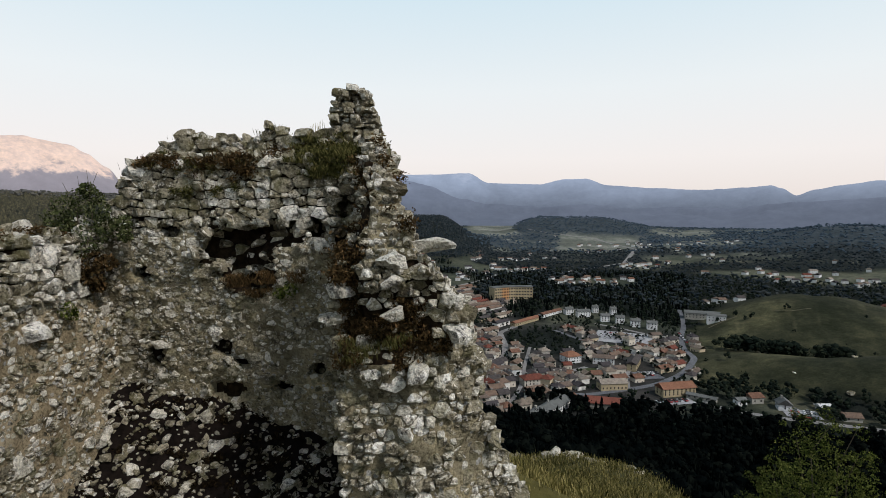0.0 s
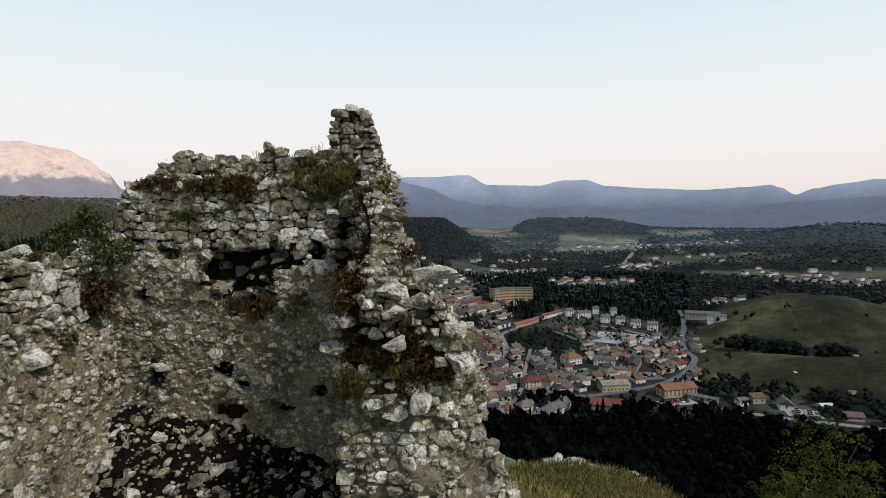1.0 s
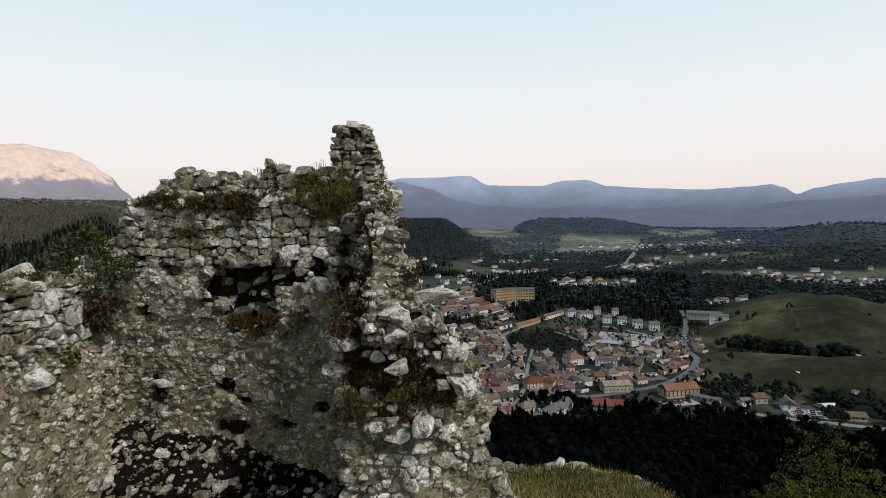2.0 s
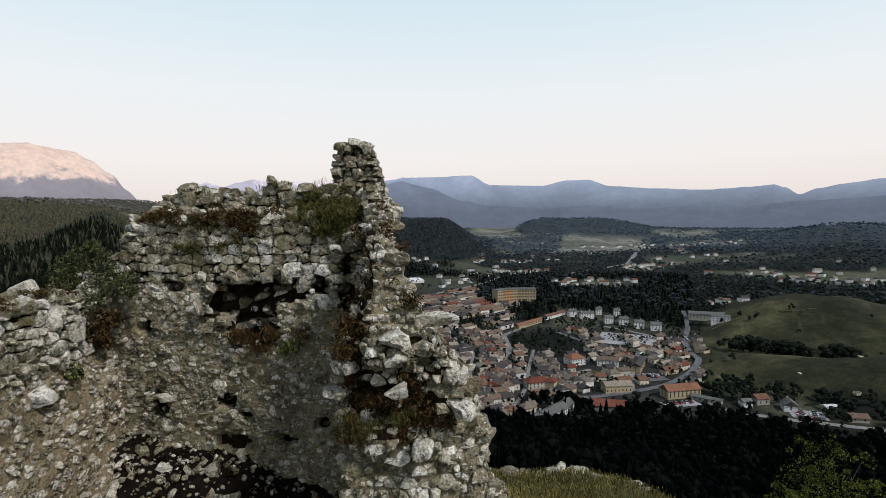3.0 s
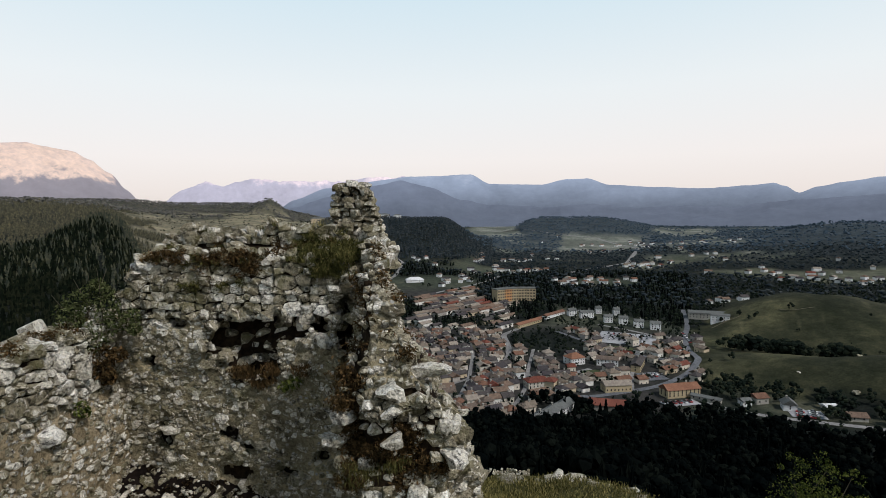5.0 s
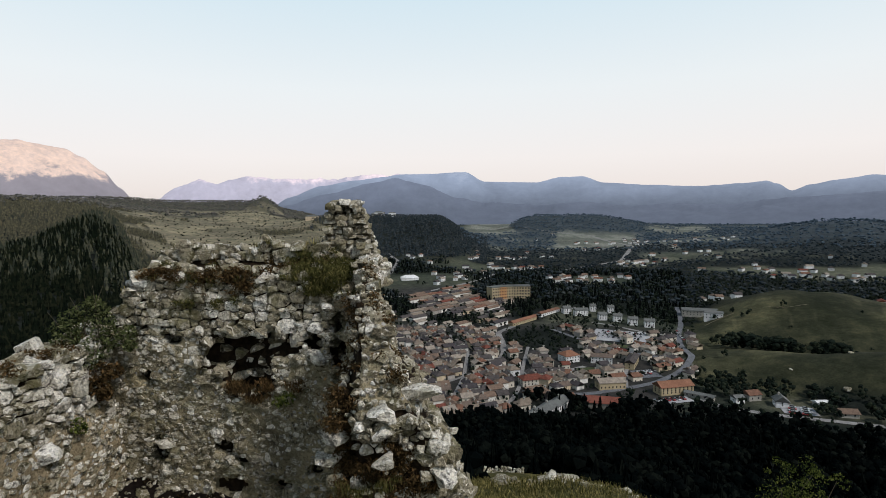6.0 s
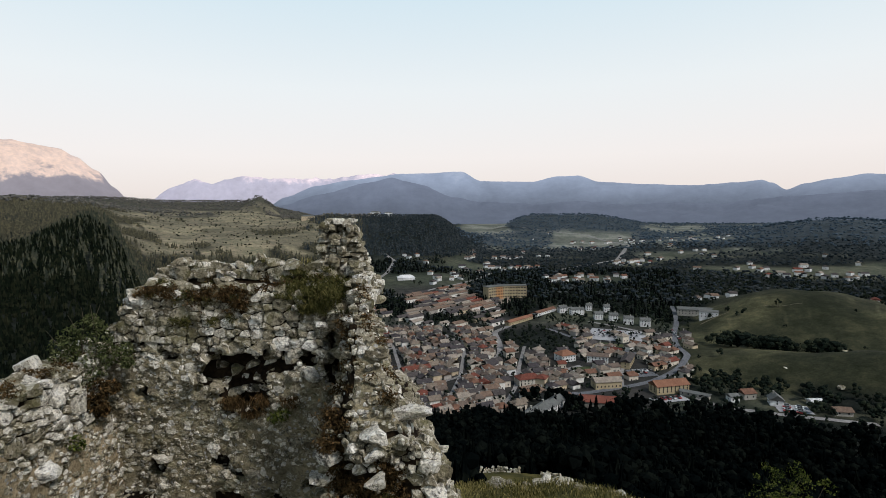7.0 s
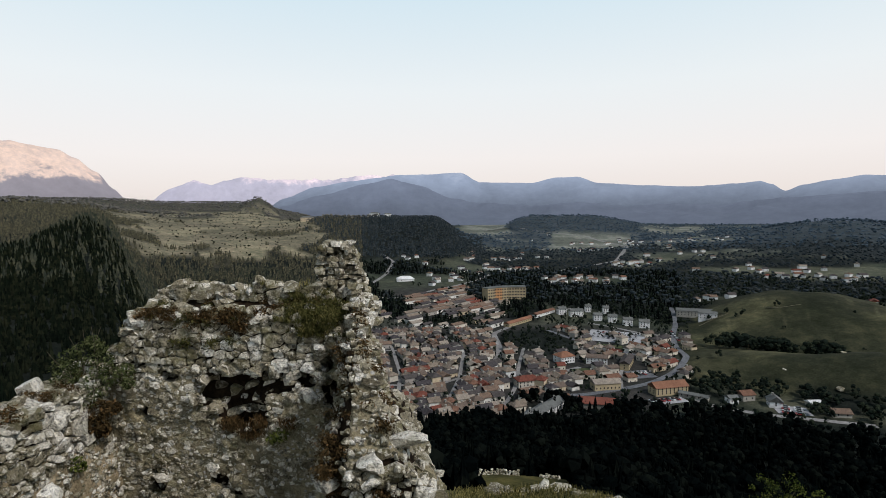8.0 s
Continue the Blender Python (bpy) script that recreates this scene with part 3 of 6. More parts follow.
# ---- the ruin ----
def rock_mesh(name, seed, mat, cuts=3, square=0.45):
    """An angular fieldstone about one unit across: a cube cut into a grid, pulled part of the way to a ball, chipped and knocked about."""
    rs = np.random.RandomState(seed)
    bm = bmesh.new()
    bmesh.ops.create_cube(bm, size=1)
    bmesh.ops.subdivide_edges(bm, edges=bm.edges[:], cuts=cuts - 1, use_grid_fill=True)
    planes = [(Vector(rs.normal(size=3)).normalized(), rs.uniform(0.30, 0.46)) for _ in range(9)]
    for v in bm.verts:
        n = v.co.normalized() * 0.62
        c = v.co.lerp(n, square)
        for d, lim in planes:
            over = c.dot(d) - lim
            if over > 0:
                c -= d * over
        v.co = c * (1 + 0.10 * noise.noise(c * 3.1 + Vector((seed, 0, 0)))) + Vector(rs.normal(scale=0.012, size=3))
    me = bpy.data.meshes.new(name)
    bm.to_mesh(me)
    bm.free()
    me.materials.append(mat)
    for p in me.polygons:
        p.use_smooth = True
    me.set_sharp_from_angle(angle=radians(24))
    return me


ROCKS = [rock_mesh("stone", k, M_STONE, 3 if k < 20 else 2, 0.12 + 0.04 * (k % 6)) for k in range(26)]
ROCKS_PALE = [rock_mesh("pale_stone", 60 + k, M_STONE_PALE, 3, 0.15 + 0.04 * (k % 5)) for k in range(10)]


ROUGH = [rock_mesh("rubble_stone", 90 + k, M_STONE, 2, 0.15 + 0.04 * (k % 5)) for k in range(12)]


def mesh_arrays(me):
    v = np.empty(len(me.vertices) * 3, np.float32)
    me.vertices.foreach_get("co", v)
    me.calc_loop_triangles()
    t = np.empty(len(me.loop_triangles) * 3, np.int32)
    me.loop_triangles.foreach_get("vertices", t)
    return v.reshape(-1, 3), t.reshape(-1, 3)


def joined(name, picks, mat, parent=None, label="", category="", smooth=True):
    """One mesh out of many (arrays, matrix) picks, for what nobody could count."""
    vs, fs, base = [], [], 0
    for (v, t), m in picks:
        m = np.array(m)
        vs.append(v @ m[:3, :3].T + m[:3, 3])
        fs.append(t + base)
        base += len(v)
    ob = new(name, mesh_from(name, np.concatenate(vs), np.concatenate(fs), mat, smooth))
    ob.parent = parent
    return tagged(ob, label, category, kind="stuff")


def surface_net(f, lo, h):
    """The skin of the solid where f < 0, on a grid that starts at lo with the spacing h."""
    s = f < 0
    corner = [(a, b, c) for a in (0, 1) for b in (0, 1) for c in (0, 1)]
    cells = tuple(d - 1 for d in f.shape)

    def sub(arr, o):
        return arr[o[0]:o[0] + cells[0], o[1]:o[1] + cells[1], o[2]:o[2] + cells[2]]
    count = sum(sub(s, o).astype(int) for o in corner)
    mixed = (count > 0) & (count < 8)
    acc, num = np.zeros((*cells, 3)), np.zeros(cells)
    for o in corner:
        for ax in range(3):
            if o[ax]:
                continue
            p = list(o)
            p[ax] = 1
            fa, fb = sub(f, o), sub(f, p)
            cross = (fa < 0) != (fb < 0)
            t = np.where(cross, fa / np.where(cross, fa - fb, 1), 0)
            for c in range(3):
                acc[..., c] += np.where(cross, o[c] + (t if c == ax else 0), 0)
            num += cross
    index = np.full(cells, -1)
    index[mixed] = np.arange(mixed.sum())
    pos = np.argwhere(mixed) + acc[mixed] / num[mixed][:, None]
    faces = []
    for ax in range(3):
        b, c = (ax + 1) % 3, (ax + 2) % 3
        g0 = [slice(1, d - 1) for d in f.shape]
        g1 = list(g0)
        g0[ax], g1[ax] = slice(0, f.shape[ax] - 1), slice(1, f.shape[ax])
        change = s[tuple(g0)].astype(int) - s[tuple(g1)].astype(int)
        for sign in (1, -1):
            where_ = np.argwhere(change == sign)
            off = np.ones(3, int)
            off[ax] = 0
            e = where_ + off

            def ix(db, dc):
                q = e.copy()
                q[:, b] -= db
                q[:, c] -= dc
                return index[tuple(q.T)]
            quad = np.stack([ix(1, 1), ix(0, 1), ix(0, 0), ix(1, 0)], -1)
            faces.append(quad if sign == 1 else quad[:, ::-1])
    faces = np.concatenate(faces)
    return np.asarray(lo) + pos * h, faces[(faces >= 0).all(1)]


def back_face(x, z=4.5):
    """The yard face of the back wall: it leans, and its topmost courses are set back behind a ledge."""
    return 8.23 - 0.21 * (x + 2.2) + 0.11 * np.maximum(0, 3.9 - z) + 0.36 * step(5.32, 5.46, z)


def hollow(x, y, z, cx, cz, rx, rz, deep):
    """Distance into a hole in the back wall's face."""
    yy = (y - back_face(x, z)) / deep
    ragged = 0.35 * vnoise(x * 5.5, z * 5.5, y * 3, 44)
    return (np.sqrt(((x - cx) / rx) ** 2 + ((z - cz) / rz) ** 2 + yy ** 2) - 1 + ragged) * min(rx, rz, deep)


HOLES = ((-2.80, 3.84, 0.58, 0.48, 0.46), (-2.30, 4.15, 0.66, 0.16, 0.50), (-2.66, 3.46, 0.42, 0.26, 0.46), (-3.93, 4.20, 0.15, 0.12, 0.50), (-4.45, 3.52, 0.17, 0.10, 0.40), (-4.36, 2.15, 0.12, 0.26, 0.45),
         (-3.12, 2.32, 0.19, 0.14, 0.35), (-2.80, 2.12, 0.14, 0.07, 0.35), (-3.05, 1.65, 0.42, 0.24, 0.16), (-1.52, 2.08, 0.13, 0.14, 0.50), (-2.08, 1.76, 0.17, 0.09, 0.4), (-1.46, 4.28, 0.13, 0.20, 0.55), (-1.08, 4.35, 0.13, 0.80, 0.7), (-0.98, 3.2, 0.10, 0.6, 0.5), (-1.95, 4.30, 0.12, 0.12, 0.5))


def wall_back(x, y, z):
    yf = back_face(x, z)
    top = np.interp(x, (-6.2, -5.2, -4.98, -4.7, -4.62, -4.42, -4.25, -3.6, -3.1, -2.6, -2.3, -1.95, -1.5, -1.4, 0.2), (4.05, 4.15, 4.7, 4.98, 5.3, 5.4, 5.66, 5.78, 5.66, 5.72, 5.84, 5.62, 5.75, 5.8, 4.3))
    top = top + 0.07 * vnoise(x * 4.2, y * 3, 0, 5) - 0.25 * step(0.35, 1.0, y - yf)
    d = np.maximum(np.maximum(yf - y, y - back_face(x) - 1.25), z - top)
    d = np.maximum(d, np.maximum(-6.3 - x, x + 0.35))
    px, py = -1.01 + 0.04 * (z - 6), 9.0
    pin = np.maximum(np.maximum(np.abs(x - px) - np.interp(z, (5, 5.8, 6.1, 6.3, 6.44, 6.5), (0.36, 0.26, 0.21, 0.14, 0.06, 0.03)), np.abs(y - py) - 0.26), z - 6.44)
    d = np.minimum(d, pin)
    for h in HOLES:
        d = np.maximum(d, -hollow(x, y, z, *h))
    return d + 0.035 * vnoise(x * 5, y * 5, z * 6, 8)


def wall_left(x, y, z):
    top = np.interp(y, (3.4, 6.8, 7.3, 7.7, 8.3, 8.8), (4.0, 4.10, 4.18, 4.24, 4.18, 4.35)) + 0.05 * vnoise(y * 1.7 + 3, 0.2, 0, 12) + 0.09 * vnoise(y * 4.5, x * 4, 0, 13) - 0.5 * step(-5.75, -6.3, x)
    d = np.maximum(np.maximum(x + 5.05 + 0.05 * (z - 3) + 0.07 * vnoise(y * 1.2, z * 1.2, 0, 14), -6.35 - x), z - top)
    return np.maximum(d, np.maximum(y - 9.6, 3.4 - y)) + 0.04 * vnoise(x * 5, y * 5, z * 6, 15)


def wall_right(x, y, z):
    front = np.interp(z, (0, 1.3, 2.3, 2.8, 3.4, 3.85, 4.1, 4.45, 4.75, 5.1, 5.3, 5.7, 6.0), (6.25, 6.2, 6.08, 5.98, 5.9, 5.75, 5.88, 6.15, 6.3, 6.55, 7.2, 8.1, 8.5))
    front = front + 0.10 * vnoise(x * 2.2, z * 2.4, 0, 17) + 0.5 * step(0.3, 1.1, x) + 0.45 * bell((x + 0.62) / 0.085) * step(3.0, 3.3, z) * (1 - step(4.7, 5.1, z)) + 0.16 * bell((x + 0.25) / 0.35) * step(2.85, 3.05, z) * (1 - step(3.6, 3.85, z))
    right = np.interp(z, (0, 0.6, 1.0, 1.65, 1.93, 2.2, 2.5, 2.75, 2.95, 3.2, 3.45, 3.6, 3.75, 4.0, 4.3, 4.6, 4.85, 5.0, 5.15, 5.3, 5.5, 5.7, 6.0), (2.05, 1.8, 1.58, 1.22, 0.98, 0.88, 0.96, 0.89, 0.77, 0.80, 0.66, 0.50, 0.32, 0.18, 0.04, -0.07, -0.09, -0.16, -0.22, -0.38, -0.58, -0.75, -0.92))
    right = right + 0.07 * vnoise(y * 2.4, z * 2.6, 0, 18) - 0.5 * step(6.35, 7.7, y) * (1 - step(4.9, 5.4, z))
    left = -0.76 + 0.04 * vnoise(y * 2, z * 2, 0, 19) + 0.14 * step(4.0, 4.4, z) * (1 - step(7.8, 8.3, y))
    d = np.maximum(np.maximum(front - y, y - 9.3) * 0.85, np.maximum(x - right, left - x) * 0.9)
    cave = (np.sqrt(((x + 0.12) / 0.22) ** 2 + ((y - 5.95) / 0.3) ** 2 + ((z - 1.55) / 0.3) ** 2) - 1) * 0.22
    d = np.maximum(np.maximum(d, -cave), z - 6.0)
    return d + 0.06 * vnoise(x * 4, y * 4, z * 5, 20)


PALE_TOPS = 0.20


def scatter_even(u0, u1, v0, v1, radius, seed, tries, loose_below):
    """Points over a rectangle, no two closer than the radius that holds there."""
    rs = np.random.RandomState(seed)
    pts, rad = np.zeros((0, 2)), np.zeros(0)
    cand = rs.uniform((u0, v0), (u1, v1), (tries, 2))
    course = 0.15 + 0 * cand[:, 1]
    wobble = 0.05 * vnoise(cand[:, 0] * 1.3, cand[:, 1], 0, seed)
    cand[:, 1] += np.where(cand[:, 1] > loose_below, 0.55, 0.15) * ((np.round((cand[:, 1] + wobble) / course)) * course - wobble - cand[:, 1])
    want = radius(cand[:, 0], cand[:, 1]) * np.where(rs.rand(tries) < 0.3, rs.uniform(0.9, 1.75, tries), rs.uniform(0.42, 0.9, tries))
    for c, r in zip(cand, want):
        if len(pts) == 0 or (((pts - c) ** 2).sum(1) > (0.5 * (rad + r)) ** 2).all():
            pts, rad = np.vstack([pts, c]), np.append(rad, r)
    return pts, rad


def cell_of(i, pts, rad):
    """The outline of the ground nearer to point i than to any other."""
    r = 0.92 * rad[i]
    poly = [np.array((a, b)) for a, b in ((-r, -r * 0.8), (r, -r), (r * 0.9, r), (-r, r * 0.9))]
    off = pts - pts[i]
    d2 = (off ** 2).sum(1)
    for j in np.argsort(d2)[1:22]:
        n, lim = off[j], d2[j] * rad[i] / (rad[i] + rad[j])
        out = []
        for a, b in zip(poly, poly[1:] + poly[:1]):
            fa, fb = a @ n - lim, b @ n - lim
            if fa <= 0:
                out.append(a)
            if (fa < 0) != (fb < 0):
                out.append(a + (b - a) * (fa / (fa - fb)))
        poly = out
        if len(poly) < 3:
            return None
    return np.array(poly)


def block_arrays(poly, gap, bulge, depth, rs):
    """A wall stone that fills its outline but for the joint: worn corners, uneven knobbly face, tapering tail."""
    c = poly.mean(0)
    size = np.sqrt(((poly - c) ** 2).sum(1)).mean()
    poly = (poly - c) * max(0.4, 1 - gap / size)
    ring = []
    for k in range(len(poly)):
        v, a, b = poly[k], poly[k - 1], poly[(k + 1) % len(poly)]
        cut = rs.uniform(0.08, 0.22)
        ring += [v + (a - v) * cut, v + (b - v) * cut]
    ring = np.array(ring) * (1 + rs.normal(0, 0.05, (len(ring), 1)))
    n = len(ring)
    tilt = rs.normal(0, 0.35, 2)
    layers = [(0.92, np.full(n, -depth)), (0.97, bulge * rs.uniform(0.35, 0.8, n)), (0.55, bulge * rs.uniform(0.80, 1.12, n))]
    verts = [np.column_stack([ring * s, h + (bulge * (ring * s / size) @ tilt if k else 0)]) for k, (s, h) in enumerate(layers)]
    verts.append(np.array([[0, 0, bulge * rs.uniform(0.9, 1.1)]]))
    tris = []
    for k in range(2):
        for i in range(n):
            a, b = k * n + i, k * n + (i + 1) % n
            tris += [(a, b, b + n), (a, b + n, a + n)]
    tris += [(2 * n + i, 2 * n + (i + 1) % n, 3 * n) for i in range(n)]
    return c, np.concatenate(verts).astype(np.float32), np.array(tris, np.int32)


def dress(wall, solid, origin, U, V, D, span, radius, bulge, gap, stretch, keep, seed, pale_share, tries=9000, reach=5.0, rugged=0.03, in_hole=lambda p: False, loose_below=-9.0, zone=lambda p: True):
    """Lays fitted stones over the faces of a solid that are met when going along D from the plane of U and V."""
    rs = np.random.RandomState(seed)
    O, U, V, D = (np.array(a, float) for a in (origin, U, V, D))
    pts, rad = scatter_even(span[0] / stretch, span[1] / stretch, span[2], span[3], radius, seed, tries, loose_below)
    ts = np.arange(0, reach, 0.025)
    start = O + pts[:, :1] * stretch * U + pts[:, 1:] * V
    path = start[:, None, :] + ts[None, :, None] * D
    inside = solid(path[..., 0], path[..., 1], path[..., 2]) < 0
    first = inside.argmax(1)
    e = 0.05
    made, rest = 0, {True: [], False: []}
    order = np.argsort(first + 200 * (~inside.any(1)))
    for i in order:
        if not inside[i].any():
            continue
        poly = cell_of(i, pts, rad)
        if poly is None:
            continue
        P = start[i] + D * ts[first[i]]
        if not zone(P) or in_hole(P) and rs.rand() < 0.9:
            continue
        g = np.array([solid(*(P + e * a)) - solid(*(P - e * a)) for a in np.eye(3)])
        g = g / (np.linalg.norm(g) + 1e-6)
        w = -D * 0.75 + g * 0.45 + rs.normal(0, 2.5 * rugged, 3)
        w /= np.linalg.norm(w)
        u = U - w * (U @ w)
        u /= np.linalg.norm(u)
        v = np.cross(w, u)
        size = rad[i]
        c, verts, tris = block_arrays(poly * (stretch, 1.0), gap * rs.uniform(0.5, 1.6), bulge(P[2]) * rs.uniform(0.4, 1.7), min(0.2, 0.9 * size + 0.05), rs)
        P = P + u * c[0] + v * c[1] + w * rs.uniform(-rugged, 0.6 * rugged)
        m = Matrix.Identity(4)
        for k, col in enumerate((u, v, w, P)):
            for q in range(3):
                m[q][k] = col[q]
        pale = rs.rand() < pale_share(P, g)
        if made < keep:
            me = mesh_from("stone", verts, tris, M_STONE_PALE if pale else M_STONE)
            me.set_sharp_from_angle(angle=radians(26))
            s = new("stone", me)
            s.parent = wall
            s.matrix_local = m
            made += 1
        else:
            rest[pale].append(((verts, tris), m))
    for pale, picks in rest.items():
        if picks:
            ob = joined("stones", picks, M_STONE_PALE if pale else M_STONE, wall, "weathered limestone rubble set in the wall")
            ob.data.set_sharp_from_angle(angle=radians(26))


def masonry(name, solid, lo, hi, size, label, along, skip, core_in, humus_or_shade_at, mortar=M_MORTAR, step_=0.06, bare_at=lambda p, g: False):
    """A ruined wall: its mortar core, and loose rubble in rough courses on the faces that have no fitted stones (skip: the way those face)."""
    xs, ys, zs = (np.arange(a - 2 * step_, b + 3 * step_, step_) for a, b in zip(lo, hi))
    gx, gy, gz = np.meshgrid(xs, ys, zs, indexing="ij")
    f = solid(gx, gy, gz) + core_in(gx, gy, gz) + 0.03 * fbm(gx * 6, gy * 6, gz * 6, 2, 77)
    verts, faces = surface_net(f, (xs[0], ys[0], zs[0]), step_)
    me = mesh_from(name, verts, faces, mortar)
    me.materials.append(M_HUMUS_SHADE)
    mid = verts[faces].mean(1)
    me.polygons.foreach_set("material_index", humus_or_shade_at(mid[:, 0], mid[:, 1], mid[:, 2] + 0.25 * fbm(mid[:, 0] * 3, mid[:, 1] * 3, mid[:, 2] * 3, 3, 55)).astype(np.int32))
    wall = tagged(new(name, me), label, "ruined wall", kind="structure")
    rs = np.random.RandomState(len(label))
    found, z = [], lo[2] - 0.05
    while z < hi[2] + 0.1:
        h, length = size(z)
        h *= rs.uniform(0.75, 1.35)
        span_a, span_b = (0, 1) if along == "x" else (1, 0)
        for b in np.arange(lo[span_b] - 0.1, hi[span_b] + 0.2, 0.24):
            a = lo[span_a] - rs.uniform(0, length)
            while a < hi[span_a] + 0.1:
                w = length * rs.uniform(0.5, 1.6)
                c = np.zeros(3)
                c[span_a], c[span_b], c[2] = a + w / 2, b + rs.uniform(-0.05, 0.05), z + h / 2 + rs.uniform(-0.25, 0.25) * h
                found.append((*c, w, h))
                a += w * 0.95
        z += h * 0.92
    c = np.array(found)
    d = solid(c[:, 0], c[:, 1], c[:, 2])
    hit = (d > -0.17) & (d < 0.06) & (c[:, 2] > lo[2])
    c, d = c[hit], d[hit]
    e = 0.04
    grad = np.stack([solid(c[:, 0] + e, c[:, 1], c[:, 2]) - solid(c[:, 0] - e, c[:, 1], c[:, 2]), solid(c[:, 0], c[:, 1] + e, c[:, 2]) - solid(c[:, 0], c[:, 1] - e, c[:, 2]),
                     solid(c[:, 0], c[:, 1], c[:, 2] + e) - solid(c[:, 0], c[:, 1], c[:, 2] - e)], -1)
    grad /= np.linalg.norm(grad, axis=1)[:, None] + 1e-6
    rest = {True: [], False: []}
    for k in range(len(c)):
        x, y, zc, w, h = c[k]
        g = grad[k]
        if g @ np.array(skip) > 0.5 or bare_at(Vector((x, y, zc)), g):
            continue
        p = Vector((x, y, zc)) + Vector(g) * (-0.08 + rs.uniform(-0.04, 0.02) - d[k])
        turn = rs.uniform(-7, 7) + (90 if along == "y" else 0) + (rs.uniform(-40, 40) if abs(g[2]) > 0.6 else 0)
        m = pose(*p, rs.uniform(-9, 9), rs.uniform(-9, 9), turn) @ Matrix.Diagonal((w * 1.15, 0.30 * rs.uniform(0.8, 1.2), h * 1.2, 1))
        pale = rs.rand() < PALE_TOPS
        me = ROUGH[rs.randint(len(ROUGH))]
        rest[pale].append((mesh_arrays(me), m))
    for pale, picks in rest.items():
        if picks:
            ob = joined("rubble", picks, M_STONE_PALE if pale else M_STONE, wall, "loose limestone rubble along the broken wall")
            ob.data.set_sharp_from_angle(angle=radians(26))
    return wall


# Past the joints, hole interiors get the dark core too: shade put into colour.
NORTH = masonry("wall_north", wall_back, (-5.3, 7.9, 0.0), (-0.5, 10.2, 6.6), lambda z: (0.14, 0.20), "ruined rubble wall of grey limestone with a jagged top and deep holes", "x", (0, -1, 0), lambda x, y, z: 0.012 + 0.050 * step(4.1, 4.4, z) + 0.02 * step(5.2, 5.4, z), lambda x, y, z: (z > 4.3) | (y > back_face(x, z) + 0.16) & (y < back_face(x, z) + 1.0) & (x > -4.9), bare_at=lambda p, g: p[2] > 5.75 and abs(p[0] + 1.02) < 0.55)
dress(NORTH, wall_back, (0, 7.4, 0), (1, 0, 0), (0, 0, 1), (0, 1, 0), (-5.2, -0.55, 0.1, 6.6), lambda u, v: np.where(v > 5.75, 0.13, np.where(v > 4.28 + 0.12 * vnoise(u * 3, 0, 0, 3), 0.150, 0.085)), lambda z: 0.034 if z > 4.25 else 0.016, 0.0055, 1.4, 290, 101, lambda p, g: 0.10 if p[2] < 4.2 else 0.20, 34000, 2.4, 0.026, lambda p: p[1] > back_face(p[0], p[2]) + 0.09 and p[2] < 4.4, 4.2, lambda p: p[2] < 5.72 or abs(p[0] + 1.02) > 0.5)
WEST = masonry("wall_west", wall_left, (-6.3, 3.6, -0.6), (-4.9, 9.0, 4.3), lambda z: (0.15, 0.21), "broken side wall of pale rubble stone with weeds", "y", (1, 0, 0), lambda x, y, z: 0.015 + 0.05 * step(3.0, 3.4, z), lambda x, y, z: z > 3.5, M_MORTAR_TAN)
dress(WEST, wall_left, (-4.4, 0, 0), (0, 1, 0), (0, 0, 1), (-1, 0, 0), (4.2, 8.95, -0.6, 4.3), lambda u, v: np.where(v > 3.2 + 0.2 * vnoise(u * 2, 0, 0, 4), 0.135, 0.090), lambda z: 0.055 if z > 3.2 else 0.024, 0.010, 1.3, 290, 102, lambda p, g: 0.30 if p[2] > 3.2 else 0.26, 30000, 1.6, 0.045, lambda p: False, 3.1)
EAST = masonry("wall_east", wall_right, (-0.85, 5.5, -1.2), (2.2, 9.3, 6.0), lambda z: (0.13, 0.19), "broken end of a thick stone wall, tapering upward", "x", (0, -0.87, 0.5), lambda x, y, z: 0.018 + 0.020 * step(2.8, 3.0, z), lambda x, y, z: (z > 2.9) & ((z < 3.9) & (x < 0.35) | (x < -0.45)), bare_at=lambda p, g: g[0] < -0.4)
dress(EAST, wall_right, (0, 3.5, 2.0), (1, 0, 0), (0, 0.17, 0.985), (0, 0.985, -0.17), (-0.76, 2.1, -1.9, 4.4), lambda u, v: 0.105 + 0.045 * vnoise(u * 2.6, v * 2.6, 0, 6), lambda z: 0.042, 0.005, 1.4, 240, 103, lambda p, g: 0.40 if p[2] > 2.8 else 0.26, 26000, 7.5, 0.050, lambda p: (-0.8 < p[0] < 0.25 and 2.98 < p[2] < 3.75 or p[0] < -0.56 and p[2] > 2.98) and vnoise(p[0] * 5, p[2] * 6, 0, 64) < -0.40, -9.0, lambda p: p[2] < 3.95)
dress(EAST, wall_right, (0, 4.0, 5.6), (1, 0, 0), (0, 0.72, 0.69), (0, 0.69, -0.72), (-0.70, 1.2, -1.6, 4.2), lambda u, v: 0.095 + 0.04 * vnoise(u * 2, v * 2, 0, 7), lambda z: 0.045, 0.008, 1.35, 60, 104, lambda p, g: 0.36, 16000, 6.0, 0.06, lambda p: p[0] < -0.56 and p[2] < 4.9 and vnoise(p[0] * 5, p[2] * 6, 0, 65) < -0.35, -9.0, lambda p: p[2] > 3.85)


